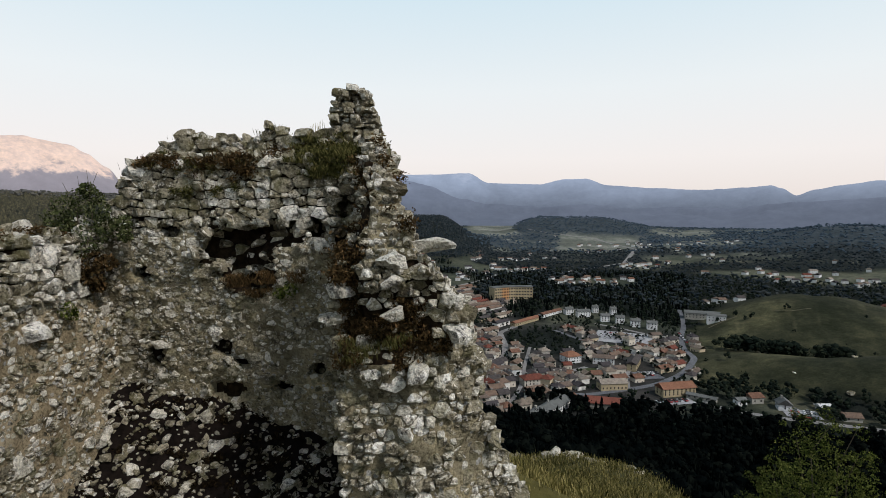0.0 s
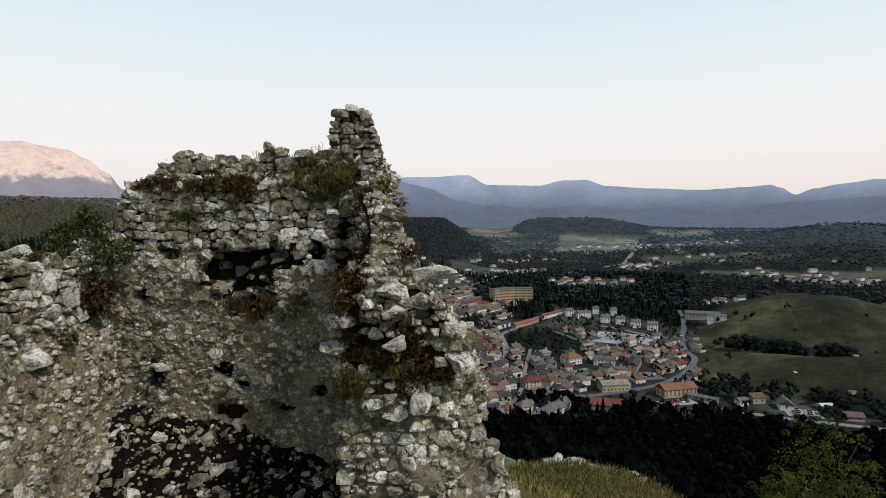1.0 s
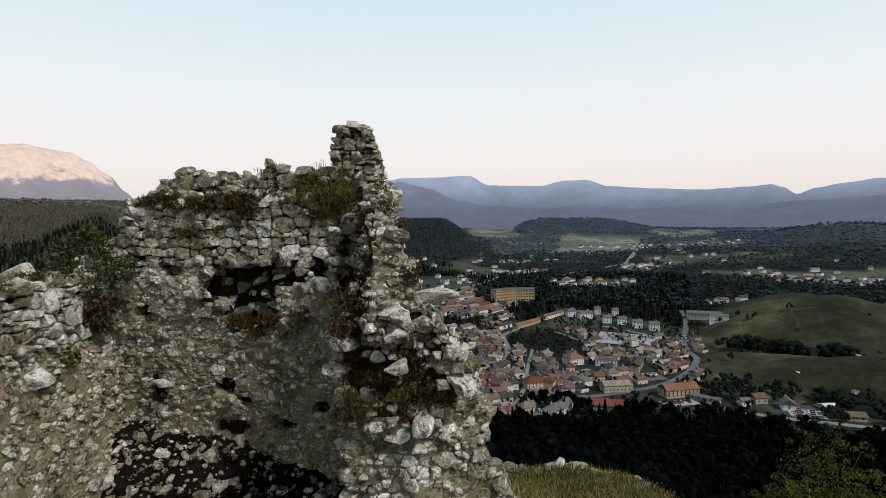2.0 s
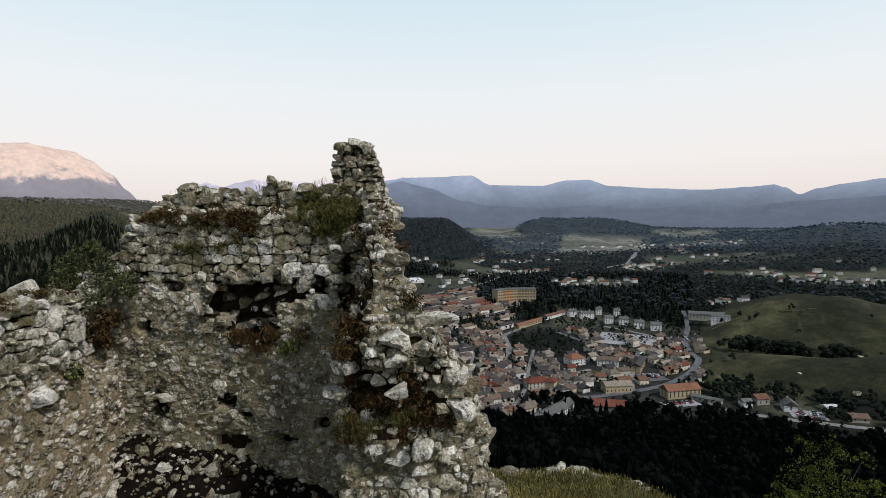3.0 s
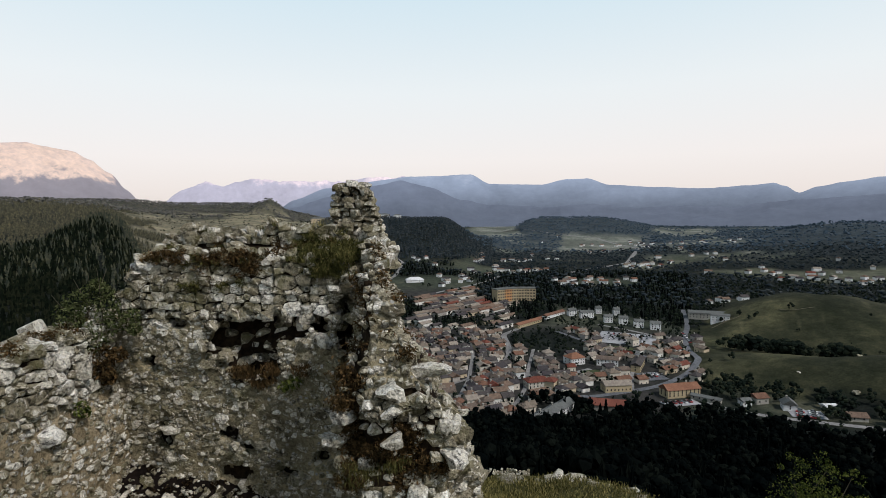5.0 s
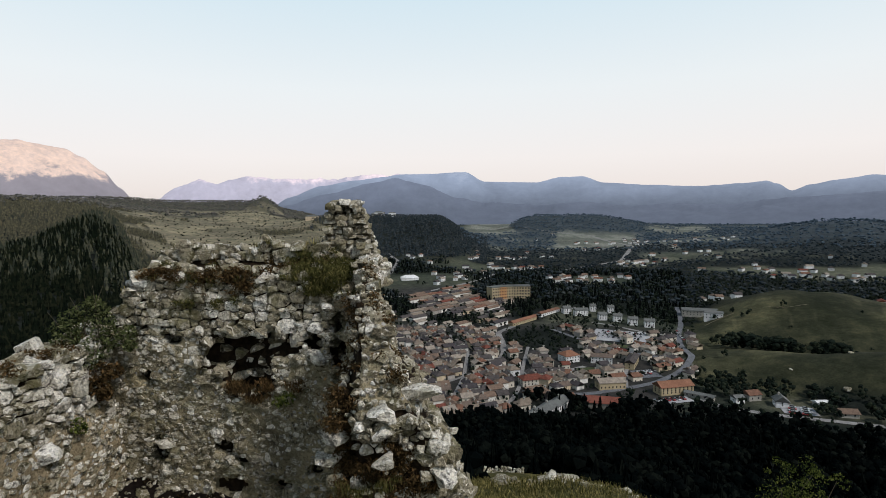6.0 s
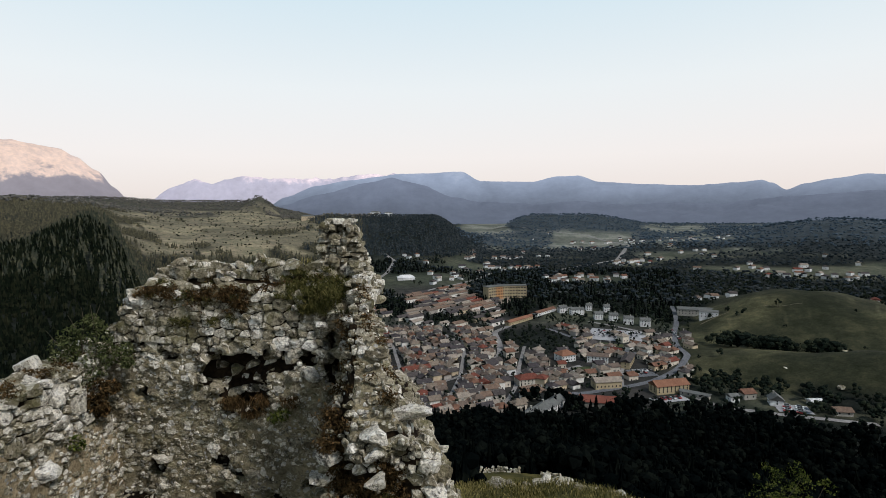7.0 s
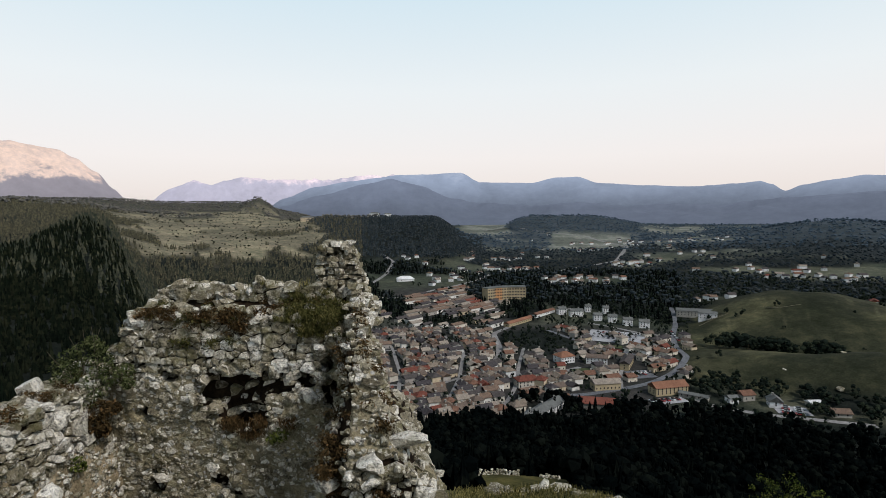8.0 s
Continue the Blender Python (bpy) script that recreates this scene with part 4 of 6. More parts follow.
def single_stone(x, y, z, sx, sy, sz, rz, k, parent, pale=True):
    s = new("stone", (ROCKS_PALE if pale else ROCKS)[k])
    s.parent = parent
    s.matrix_local = pose(x, y, z, 4, -6, rz) @ Matrix.Diagonal((sx, sy, sz, 1))


# stones that stand out by size or colour
for x, y, z, sx, sy, sz, rz, k in ((-0.16, 5.74, 4.0, 0.33, 0.30, 0.19, 5, 0), (-0.12, 5.72, 3.80, 0.26, 0.25, 0.12, -8, 1), (0.56, 5.85, 3.18, 0.26, 0.28, 0.21, 12, 2), (0.22, 6.08, 4.14, 0.58, 0.24, 0.15, -6, 3), (0.12, 5.86, 2.75, 0.30, 0.28, 0.2, 20, 4),
                                  (-0.15, 5.80, 3.42, 0.24, 0.3, 0.15, 0, 5)):
    single_stone(x, y, z, sx, sy, sz, rz, k, EAST)
for x, z, sx, sz, k in ((-2.22, 5.27, 0.34, 0.19, 1), (-4.45, 5.12, 0.40, 0.22, 2), (-3.75, 5.55, 0.42, 0.30, 7), (-3.3, 5.55, 0.44, 0.22, 8), (-1.75, 5.7, 0.3, 0.2, 9)):
    single_stone(x, back_face(x, z) + 0.06, z, sx, 0.34, sz, 3, k, NORTH, k < 3)
for x, z, sx, sz, deep, k in ((-3.05, 3.70, 0.26, 0.17, 0.40, 11), (-2.58, 3.58, 0.34, 0.18, 0.44, 12), (-2.80, 3.92, 0.28, 0.16, 0.50, 13), (-2.36, 3.80, 0.26, 0.18, 0.36, 14), (-3.12, 4.00, 0.22, 0.14, 0.38, 15), (-2.2, 4.14, 0.28, 0.13, 0.46, 16), (-2.86, 3.52, 0.36, 0.20, 0.46, 17), (-2.55, 4.02, 0.26, 0.15, 0.46, 18)):
    single_stone(x, back_face(x, z) + deep, z, sx, 0.3, sz, 7, k, NORTH, False)
for y, z, sy, sz, k in ((7.2, 2.9, 0.34, 0.26, 3), (7.6, 3.85, 0.3, 0.36, 4), (8.0, 3.6, 0.3, 0.38, 5), (6.75, 1.3, 0.5, 0.4, 6)):
    single_stone(-5.06, y, z, 0.3, sy, sz, 0, k, WEST)


# the pinnacle: flat stones in rough courses, tapering to the top
rs_p = np.random.RandomState(77)
z_p = 5.62
while z_p < 6.39:
    h_p = rs_p.uniform(0.065, 0.115)
    half = float(np.interp(z_p, (5.6, 5.9, 6.1, 6.25, 6.35, 6.45), (0.39, 0.36, 0.31, 0.27, 0.20, 0.15)))
    for y_p in (8.78, 9.02, 9.24):
        a_p = -half + rs_p.uniform(-0.04, 0.03)
        while a_p < half - 0.06:
            w_p = min(rs_p.uniform(0.10, 0.24), half - a_p + 0.04)
            s = new("stone", (ROCKS_PALE if rs_p.rand() < 0.08 else ROCKS)[rs_p.randint(10)])
            s.parent = NORTH
            s.matrix_local = pose(-1.05 - 0.12 * (z_p - 6) + a_p + w_p / 2, y_p + rs_p.uniform(-0.05, 0.04), z_p + h_p / 2, *rs_p.uniform(-6, 6, 2), rs_p.uniform(-12, 12)) @ Matrix.Diagonal((w_p * 1.22, 0.34, h_p * 1.32, 1))
            a_p += w_p * 0.96
    z_p += h_p * 0.93


# ---- fallen rubble in the yard ----
def yard(x, y):
    x, y = np.asarray(x, float), np.asarray(y, float)
    back = back_face(x, 1.0) - y
    z = 1.62 - 0.85 * np.maximum(back, 0) - 0.17 * (x + 4.7) + 0.24 * fbm(x * 1.6, y * 1.6, 0, 4, 61)
    return np.maximum(z, -1.0 + 0.1 * fbm(x, y, 0, 3, 62))


def build_yard():
    xs, ys = np.arange(-5.6, 0.0, 0.07), np.arange(2.0, 10.0, 0.07)
    gx, gy = np.meshgrid(xs, ys, indexing="ij")
    gz = yard(gx, gy)
    n, m = gx.shape
    a, b = np.meshgrid(np.arange(n - 1), np.arange(m - 1), indexing="ij")
    faces = np.stack([a * m + b, (a + 1) * m + b, (a + 1) * m + b + 1, a * m + b + 1], -1).reshape(-1, 4)
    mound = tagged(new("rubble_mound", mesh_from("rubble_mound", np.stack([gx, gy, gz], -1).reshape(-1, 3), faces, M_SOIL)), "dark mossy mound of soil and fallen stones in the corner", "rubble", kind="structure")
    rs = np.random.RandomState(5)
    for k in range(300):
        x, back = rs.uniform(-5.0, -0.9), rs.uniform(0.05, 1.9) ** 1.1
        y = float(back_face(x, 1.0)) - back
        s = rs.choice((0.06, 0.10, 0.15, 0.23), p=(0.35, 0.35, 0.21, 0.09)) * rs.uniform(0.8, 1.2)
        o = new("stone", (ROCKS_PALE if rs.rand() < 0.28 else ROCKS)[rs.randint(10)])
        o.parent = mound
        o.matrix_local = pose(x, y, float(yard(x, y)) + s * 0.12, *rs.uniform(-35, 35, 2), rs.uniform(0, 360)) @ Matrix.Diagonal((s * rs.uniform(1, 1.5), s, s * rs.uniform(0.5, 0.9), 1))

    fine = []
    for _ in range(1500):
        x, back = rs.uniform(-5.1, -0.85), rs.uniform(0.02, 2.6)
        y = float(back_face(x, 1.0)) - back
        f = rs.choice((0.03, 0.05, 0.08), p=(0.4, 0.4, 0.2)) * rs.uniform(0.8, 1.3)
        fine.append((mesh_arrays(ROUGH[rs.randint(len(ROUGH))]), pose(x, y, float(yard(x, y)) + f * 0.2, *rs.uniform(-40, 40, 2), rs.uniform(0, 360)) @ Matrix.Diagonal((f * 1.4, f, f * 0.7, 1))))
    joined("rubble_chips", fine, M_STONE, mound, "small chips of fallen limestone")


build_yard()

# ---- houses ----
def gable_house(name, w, d, h, rise, roof_mat, wall_mat, label, rows=2, cols=3, hip=False, chimney=True, ends=True):
    """A house along x: wall with gables, tiled roof with eaves, windows on the long sides and ends, chimney."""
    base = new(name)
    bm = bmesh.new()
    x, y = w / 2, d / 2
    pts = [bm.verts.new(p) for p in ((-x, -y, -5), (x, -y, -5), (x, y, -5), (-x, y, -5), (-x, -y, h), (x, -y, h), (x, y, h), (-x, y, h))]
    quads = [(0, 1, 5, 4), (2, 3, 7, 6), (3, 2, 1, 0)]
    if hip:
        quads += [(1, 2, 6, 5), (3, 0, 4, 7), (4, 5, 6, 7)]
        for q in quads:
            bm.faces.new([pts[i] for i in q])
    else:
        g0, g1 = bm.verts.new((-x, 0, h + rise)), bm.verts.new((x, 0, h + rise))
        for q in quads:
            bm.faces.new([pts[i] for i in q])
        bm.faces.new((pts[1], pts[2], pts[6], g1, pts[5]))
        bm.faces.new((pts[3], pts[0], pts[4], g0, pts[7]))
        bm.faces.new((pts[4], pts[5], g1, g0))
        bm.faces.new((pts[6], pts[7], g0, g1))
    part("wall", bm, wall_mat, base)
    bm = bmesh.new()
    ex, ey, t = x + 0.45, y + 0.6, 0.28
    drop = rise / y * 0.6
    rx = max(0.2, x - y * 0.8) if hip else ex
    ridge = h + rise + 0.05
    lower = [bm.verts.new(p) for p in ((-ex, -ey, h - drop), (ex, -ey, h - drop), (ex, ey, h - drop), (-ex, ey, h - drop), (-rx, 0, ridge), (rx, 0, ridge))]
    upper = [bm.verts.new(v.co + Vector((0, 0, t))) for v in lower]
    for q in ((0, 1, 5, 4), (2, 3, 4, 5), (1, 2, 5), (3, 0, 4)):
        bm.faces.new([upper[i] for i in q])
        bm.faces.new([lower[i] for i in reversed(q)])
    for i, k in ((0, 1), (1, 2), (2, 3), (3, 0)):
        bm.faces.new((lower[i], lower[k], upper[k], upper[i]))
    roof = part("roof", bm, roof_mat, base)
    if chimney:
        bm = bmesh.new()
        box(bm, w * 0.22 - 0.4, w * 0.22 + 0.4, -0.4 + d * 0.12, 0.4 + d * 0.12, h + rise * 0.4, h + rise + 1.0)
        box(bm, w * 0.22 - 0.55, w * 0.22 + 0.55, -0.55 + d * 0.12, 0.55 + d * 0.12, h + rise + 1.0, h + rise + 1.2)
        part("chimney", bm, M_STONEWALL, roof)
    bm = bmesh.new()
    box(bm, -0.36, 0.36, -0.04, 0.04, -0.55, 0.55)
    pane = part("window", bm, M_GLASS, base)
    spots = [((c + 0.5) / cols * w - x, s * (y + 0.03), 1.7 + r * (h - 1.2) / rows, 0) for s in (-1, 1) for r in range(rows) for c in range(cols)]
    if ends:
        spots += [(s * (x + 0.03), 0.0 + o, 1.7 + r * (h - 1.2) / rows, 90) for s in (-1, 1) for r in range(rows) for o in ((-d * 0.22, d * 0.22) if d > 8 else (0.0,))]
    for k, (a, b, c, r) in enumerate(spots):
        win = pane if k == 0 else new("window", pane.data)
        win.parent = base
        win.matrix_local = pose(a, b, c, 0, 0, r)
    return tagged(base, label, "house")


def put(ob, x, y, rz, sink=0.0):
    ob.matrix_basis = pose(x, y, float(land(x, y)) - sink, 0, 0, rz)
    return ob


OLD_LABEL = "old plastered town house with a weathered clay tile roof"
HIP_LABEL = "compact old town house under a hipped clay tile roof"
KINDS = [gable_house("hipped_house" if hip else "town_house", w, d, h, rise, M_ROOF, M_PLASTER, HIP_LABEL if hip else OLD_LABEL, rows, cols, hip, ch, ends)
         for w, d, h, rise, rows, cols, hip, ch, ends in ((7.0, 5.8, 4.6, 1.6, 1, 2, False, True, False), (6.2, 5.8, 5.2, 1.5, 1, 2, True, True, False), (9.5, 5.6, 4.6, 1.5, 1, 3, False, True, False), (5.6, 5.0, 4.0, 1.4, 1, 2, False, False, False), (7.2, 6.4, 5.6, 1.6, 1, 2, True, True, False), (11.5, 5.4, 4.4, 1.5, 1, 3, False, True, False))]
ROW_KINDS = [gable_house("terrace_house", w, 6.0, h, 1.5, M_ROOF, M_PLASTER, "long terraced block with a low tiled roof in a row", 1, 2, False, False, False) for w, h in ((15.0, 4.4), (20.0, 4.8), (11.0, 4.0))]
OUT_LABEL = "pale detached house with a tiled gable roof"
FAR_KINDS = [gable_house("detached_house", w, d, h, rise, M_ROOF, M_WHITE, OUT_LABEL, 1, cols, hip, False, False)
             for w, d, h, rise, cols, hip in ((8.4, 7, 4.8, 1.8, 2, False), (7.4, 7, 5.0, 1.7, 1, True), (12, 7, 5, 1.8, 2, False))]
TAKEN = []


def free(x, y, gap):
    if any((x - a) ** 2 + (y - b) ** 2 < (0.5 * (gap + g)) ** 2 for a, b, g in TAKEN):
        return False
    TAKEN.append((x, y, gap))
    return True


# landmarks, each at its own place
def landmark(ob, az, r, rz, gap):
    x, y = polar(az, r)
    put(ob, x, y, rz)
    TAKEN.append((x, y, gap))
    return ob


landmark(gable_house("inn", 22.0, 8.5, 5.2, 2.4, M_ROOF_ORANGE, M_YELLOW, "long yellow inn with a terracotta roof and rows of windows", 3, 8, False, True, True), 24.2, 346, 12, 36)
landmark(gable_house("shed", 16.0, 4.5, 2.6, 0.7, M_ROOF_GREY, M_STONEWALL, "long low shed with a grey sheet roof beside the inn", 1, 5, False, False, False), 26.6, 342, -40, 14)
landmark(gable_house("hall", 21.0, 9.0, 4.0, 2.2, M_ROOF_RED, M_STONEWALL, "low stone hall with a bright red tile roof", 1, 6, False, False, True), 17.4, 306, -14, 30)
landmark(gable_house("hall", 17.0, 8.0, 4.6, 1.8, M_ROOF, M_YELLOW, "cream hall with a long brown roof and tall windows", 1, 7, False, False, True), 18.1, 342, 6, 26)
landmark(gable_house("villa", 12.0, 10.0, 5.2, 2.6, M_ROOF_ORANGE, M_WHITE, "white villa with an orange hipped roof", 2, 5, True, True, True), 13.8, 396, 24, 26)
for k, (az, r) in enumerate(((10.1, 272), (11.4, 284), (12.7, 297))):
    landmark(gable_house("barracks", 14.5, 7.4, 4.0, 1.9, M_ROOF_GREY, M_WHITE, "long white block with a dark roof and a row of dormers", 2, 7, False, True, k == 0), az, r, 52, 20)
landmark(gable_house("palace", 15.0, 8.6, 4.6, 2.0, M_ROOF, M_PLASTER, "broad pale town building with a grey-brown roof", 2, 6, True, True, True), 9.9, 338, 14, 24)
landmark(gable_house("school", 15.0, 7.4, 4.8, 1.6, M_ROOF, M_WHITE, "white two-storey building with a brown roof", 2, 6, False, True, True), 17.2, 398, -18, 24)
landmark(gable_house("terrace_house", 24.0, 6.2, 5.0, 1.6, M_ROOF, M_YELLOW, "terrace of yellow and cream houses with brown roofs", 2, 8, False, True, True), 20.2, 396, 62, 30)
landmark(gable_house("terrace_house", 44.0, 5.4, 3.4, 1.4, M_ROOF_ORANGE, M_YELLOW, "long low row of houses with an orange roof along the avenue", 1, 12, False, False, True), 9.0, 522, 48, 44)
landmark(gable_house("terrace_house", 38.0, 5.4, 3.4, 1.4, M_ROOF, M_WHITE, "long low row of houses with a pale roof along the avenue", 1, 10, False, False, True), 11.6, 566, 48, 40)
landmark(gable_house("hilltop_hotel", 20, 12, 9, 3, M_ROOF_GREY, M_WHITE, "white buildings on top of the wooded hill", 2, 5, True, False, False), -5.2, 1490, 20, 40)
for az, r, w, rz in ((13.5, 574, 10, 10), (15.0, 566, 16, 4), (17.2, 548, 9.5, -6), (18.7, 544, 9.5, -10), (20.2, 533, 10, -12), (21.8, 528, 10.5, -14), (16.2, 592, 7, -4), (18.0, 588, 7, -6)):
    landmark(gable_house("apartment_block", w * 0.85, 7.0, 6.0, 1.8, M_ROOF_GREY, M_WHITE, "white apartment block with dark roof before the woods", 3, 3 if w < 12 else 5, False, True, True), az, r, rz, 17)
landmark(gable_house("clinic", 38.0, 15.0, 5.6, 1.6, M_ROOF_GREY, M_STONEWALL, "wide modern building with a grey sheet roof below the meadow", 2, 12, False, False, True), 26.6, 598, -22, 54)
landmark(gable_house("clinic", 16.0, 9.0, 6.0, 1.2, M_ROOF_GREY, M_WHITE, "white annex of the modern building", 2, 5, False, False, True), 27.6, 566, -22, 20)
landmark(gable_house("sports_tent", 26, 16, 3.5, 3.5, M_WHITE, M_WHITE, "white tensioned tent hall at the edge of town", 1, 2, True, False, False), -3.4, 800, 10, 26)
landmark(gable_house("farmhouse", 7.4, 6.6, 3.8, 2.4, M_ROOF_GREY, M_WHITE, "white farmhouse with a steep grey roof below the bare hill", 2, 3, False, True, True), 33.4, 350, 70, 14)
landmark(gable_house("barn", 8.0, 7.0, 3.8, 1.6, M_ROOF, M_STONEWALL, "small barn with a brown roof", 1, 2, False, False, True), 31.0, 354, 10, 12)
landmark(gable_house("barn", 5.4, 5.0, 3.4, 1.0, M_ROOF_GREY, M_WHITE, "small white shed with a grey metal roof", 1, 2, False, False, True), 29.9, 344, 5, 9)
landmark(gable_house("barn", 7.0, 4.6, 2.4, 0.7, M_WHITE, M_STONEWALL, "open shed with a pale metal roof", 1, 2, False, False, True), 36.4, 362, 5, 10)
landmark(gable_house("barn", 9.0, 6.0, 2.6, 1.5, M_ROOF, M_STONEWALL, "long farm shed with a dark roof", 1, 2, False, False, True), 38.3, 352, -10, 14)
landmark(gable_house("hilltop_hotel", 34, 14, 9, 3, M_ROOF_GREY, M_PLASTER, "large pale hotel among woods on the plateau", 3, 9, True, False, False), -13.6, 1440, 8, 60)
landmark(gable_house("hilltop_hotel", 26, 14, 12, 3, M_ROOF_GREY, M_WHITE, "white buildings on top of the wooded hill", 3, 7, True, False, False), -6.6, 1500, -6, 60)


def curved_hotel(az, r):
    """Orange and cream hotel block with a gently bent front and a flat dark roof."""
    base = new("grand_hotel")
    rows = 4
    for k in range(5):
        bm = bmesh.new()
        box(bm, -5.6, 5.6, -6, 6, -4, 15)
        w = part("wall", bm, M_ORANGE if k == 1 else M_YELLOW, base, "orange stair tower" if k == 1 else "")
        m = pose((k - 2) * 10.6, -abs(k - 2) ** 1.6 * 1.6, 0, 0, 0, -(k - 2) * 8)
        w.matrix_local = m
        bm = bmesh.new()
        box(bm, -5.9, 5.9, -6.5, 6.5, 15, 15.9)
        rf = part("roof", bm, M_ROOF_GREY, base)
        rf.matrix_local = m
        for fl in range(rows):
            for c in range(3):
                bm = bmesh.new()
                box(bm, -1.0, 1.0, -0.05, 0.05, -0.8, 0.8)
                win = part("window", bm, M_GLASS, base)
                win.matrix_local = m @ pose(-3.6 + 3.6 * c, -6.03, 2.2 + 3.6 * fl)
    tagged(base, "curved hotel block in cream and orange with a dark roof", "hotel")
    return base


landmark(curved_hotel(7.3, 662), 7.3, 662, 14, 60)


def flat(name, x0, y0, w, d, rz, mat, label):
    """A made surface laid on the ground, draped on it."""
    n, m = max(2, int(w / 4)), max(2, int(d / 4))
    u, v = np.meshgrid(np.linspace(-w / 2, w / 2, n), np.linspace(-d / 2, d / 2, m), indexing="ij")
    c, s = math.cos(radians(rz)), math.sin(radians(rz))
    x, y = x0 + u * c - v * s, y0 + u * s + v * c
    a, b = np.meshgrid(np.arange(n - 1), np.arange(m - 1), indexing="ij")
    faces = np.stack([a * m + b, (a + 1) * m + b, (a + 1) * m + b + 1, a * m + b + 1], -1).reshape(-1, 4)
    ob = new(name, mesh_from(name, np.stack([x, y, land(x, y) + 0.35], -1).reshape(-1, 3), faces, mat))
    return tagged(ob, label, "road" if name == "road" else "pavement", kind="structure")


def ribbon(turns, width, mat, label, clear=True):
    """A street laid along bearings and distances, draped on the ground; keeps houses off itself."""
    pts = np.array([polar(a, r) for a, r in turns])
    run = np.concatenate([[0], np.cumsum(np.hypot(*np.diff(pts, axis=0).T))])
    at = np.arange(0, run[-1] + 0.1, 4.0)
    c = np.column_stack([np.interp(at, run, pts[:, k]) for k in (0, 1)])
    for _ in range(3):
        c[1:-1] = (c[:-2] + 2 * c[1:-1] + c[2:]) / 4
    d = np.gradient(c, axis=0)
    d /= np.linalg.norm(d, axis=1)[:, None]
    side = np.column_stack([-d[:, 1], d[:, 0]])
    cols = np.stack([c + side * width * k for k in (-0.5, -0.17, 0.17, 0.5)], 1)
    z = land(cols[..., 0], cols[..., 1]).max(1, keepdims=True) + 0.25
    verts = np.concatenate([cols, np.broadcast_to(z, cols.shape[:2])[..., None]], -1).reshape(-1, 3)
    a, b = np.meshgrid(np.arange(len(c) - 1), np.arange(3), indexing="ij")
    faces = np.stack([a * 4 + b, (a + 1) * 4 + b, (a + 1) * 4 + b + 1, a * 4 + b + 1], -1).reshape(-1, 4)[:, ::-1]
    if clear:
        TAKEN.extend((x, y, width + 2.0) for x, y in c)
    return tagged(new("road", mesh_from("road", verts, faces, mat)), label, "road", kind="structure")


STREET = "grey asphalt street between houses"
ribbon(((14.6, 606), (13.84, 597), (11.47, 575), (7.84, 502), (6.2, 478), (6.8, 440), (6.9, 406), (6.0, 378)), 5.0, M_PAVED, "pale avenue running from the old town to the outskirts")
ribbon(((6.0, 378), (7.84, 364), (10.3, 360), (13.9, 372), (15.5, 384)), 4.2, M_PAVED, STREET)
ribbon(((12.0, 496), (14.45, 468), (17.36, 444), (20.19, 430), (23.0, 424), (25.4, 420)), 4.2, M_ASPHALT, STREET)
ribbon(((24.3, 640), (24.6, 590), (24.75, 547), (24.5, 500), (24.8, 462), (25.9, 425), (25.2, 398), (23.8, 376), (22.4, 360), (19.7, 343), (16.0, 326), (13.5, 322)), 4.6, M_ASPHALT, STREET)
ribbon(((16.2, 533), (18.7, 520), (21.3, 503), (23.5, 498)), 4.2, M_PAVED, STREET)
ribbon(((26.5, 338), (29, 331), (33.2, 332), (37, 338), (41, 346)), 4.5, M_PAVED, "narrow lane below the bare hill")
ribbon(((-8.5, 690), (-5.0, 660), (-1.5, 700), (2.0, 756), (4.5, 820), (6.0, 900)), 6, M_PAVED, "pale street along the terraced rows")
ribbon(((-7.0, 775), (-5.4, 860), (-4.6, 960), (-5.8, 1030)), 6, M_PAVED, "pale road climbing out of the town")
ribbon(((11, 900), (15, 1000), (19, 1120), (20, 1400), (16, 1900), (10, 2100), (5, 2500)), 9, M_PAVED, "country road across the valley")
for turns in (((26.9, 545), (28.2, 560), (29.6, 566)), ((32.0, 566), (33.4, 560), (35.2, 572))):
    ribbon(turns, 0.9, M_DIRT, "trodden path over the bare hill", False)
for turns in (((-7.5, 430), (-1, 415), (5.0, 400)), ((-6.5, 340), (0, 335), (6.0, 376)), ((1.0, 300), (2.5, 350), (3.0, 420), (0.6, 476)), ((-4.5, 300), (-4.0, 360), (-5.0, 440)), ((9.5, 430), (9.0, 380), (8.6, 330), (7.0, 290)), ((20.8, 425), (19.6, 380), (19.7, 345))):
    ribbon(turns, 2.6, M_PAVED, "narrow paved lane between old houses")
px_, py_ = polar(19.0, 482)
flat("pavement", px_, py_, 48, 42, -26, M_GRAVEL, "pale gravel car park in the town")
TAKEN.extend((px_ + a, py_ + b, 24) for a in (-14, 14) for b in (-12, 12))
flat("pavement", *polar(34.8, 346), 17, 13, -18, M_GRAVEL, "gravel yard with parked cars")
TAKEN.append((*polar(34.8, 346), 16))
flat("pavement", *polar(24.3, 331), 22, 9, 12, M_GRAVEL, "gravel yard before the inn")
TAKEN.append((*polar(24.3, 331), 14))
flat("pavement", *polar(21.6, 378), 16, 16, 10, M_ASPHALT, "asphalt yard full of parked cars")
TAKEN.append((*polar(21.6, 378), 18))
for az_l, r_l, w_l, d_l, rz_l in ((18.2, 449, 42, 9, -28), (15.9, 374, 14, 14, 10)):
    flat("lawn", *polar(az_l, r_l), w_l, d_l, rz_l, M_LAWN, "plain mown lawn between houses")
    TAKEN.append((*polar(az_l, r_l), 14))


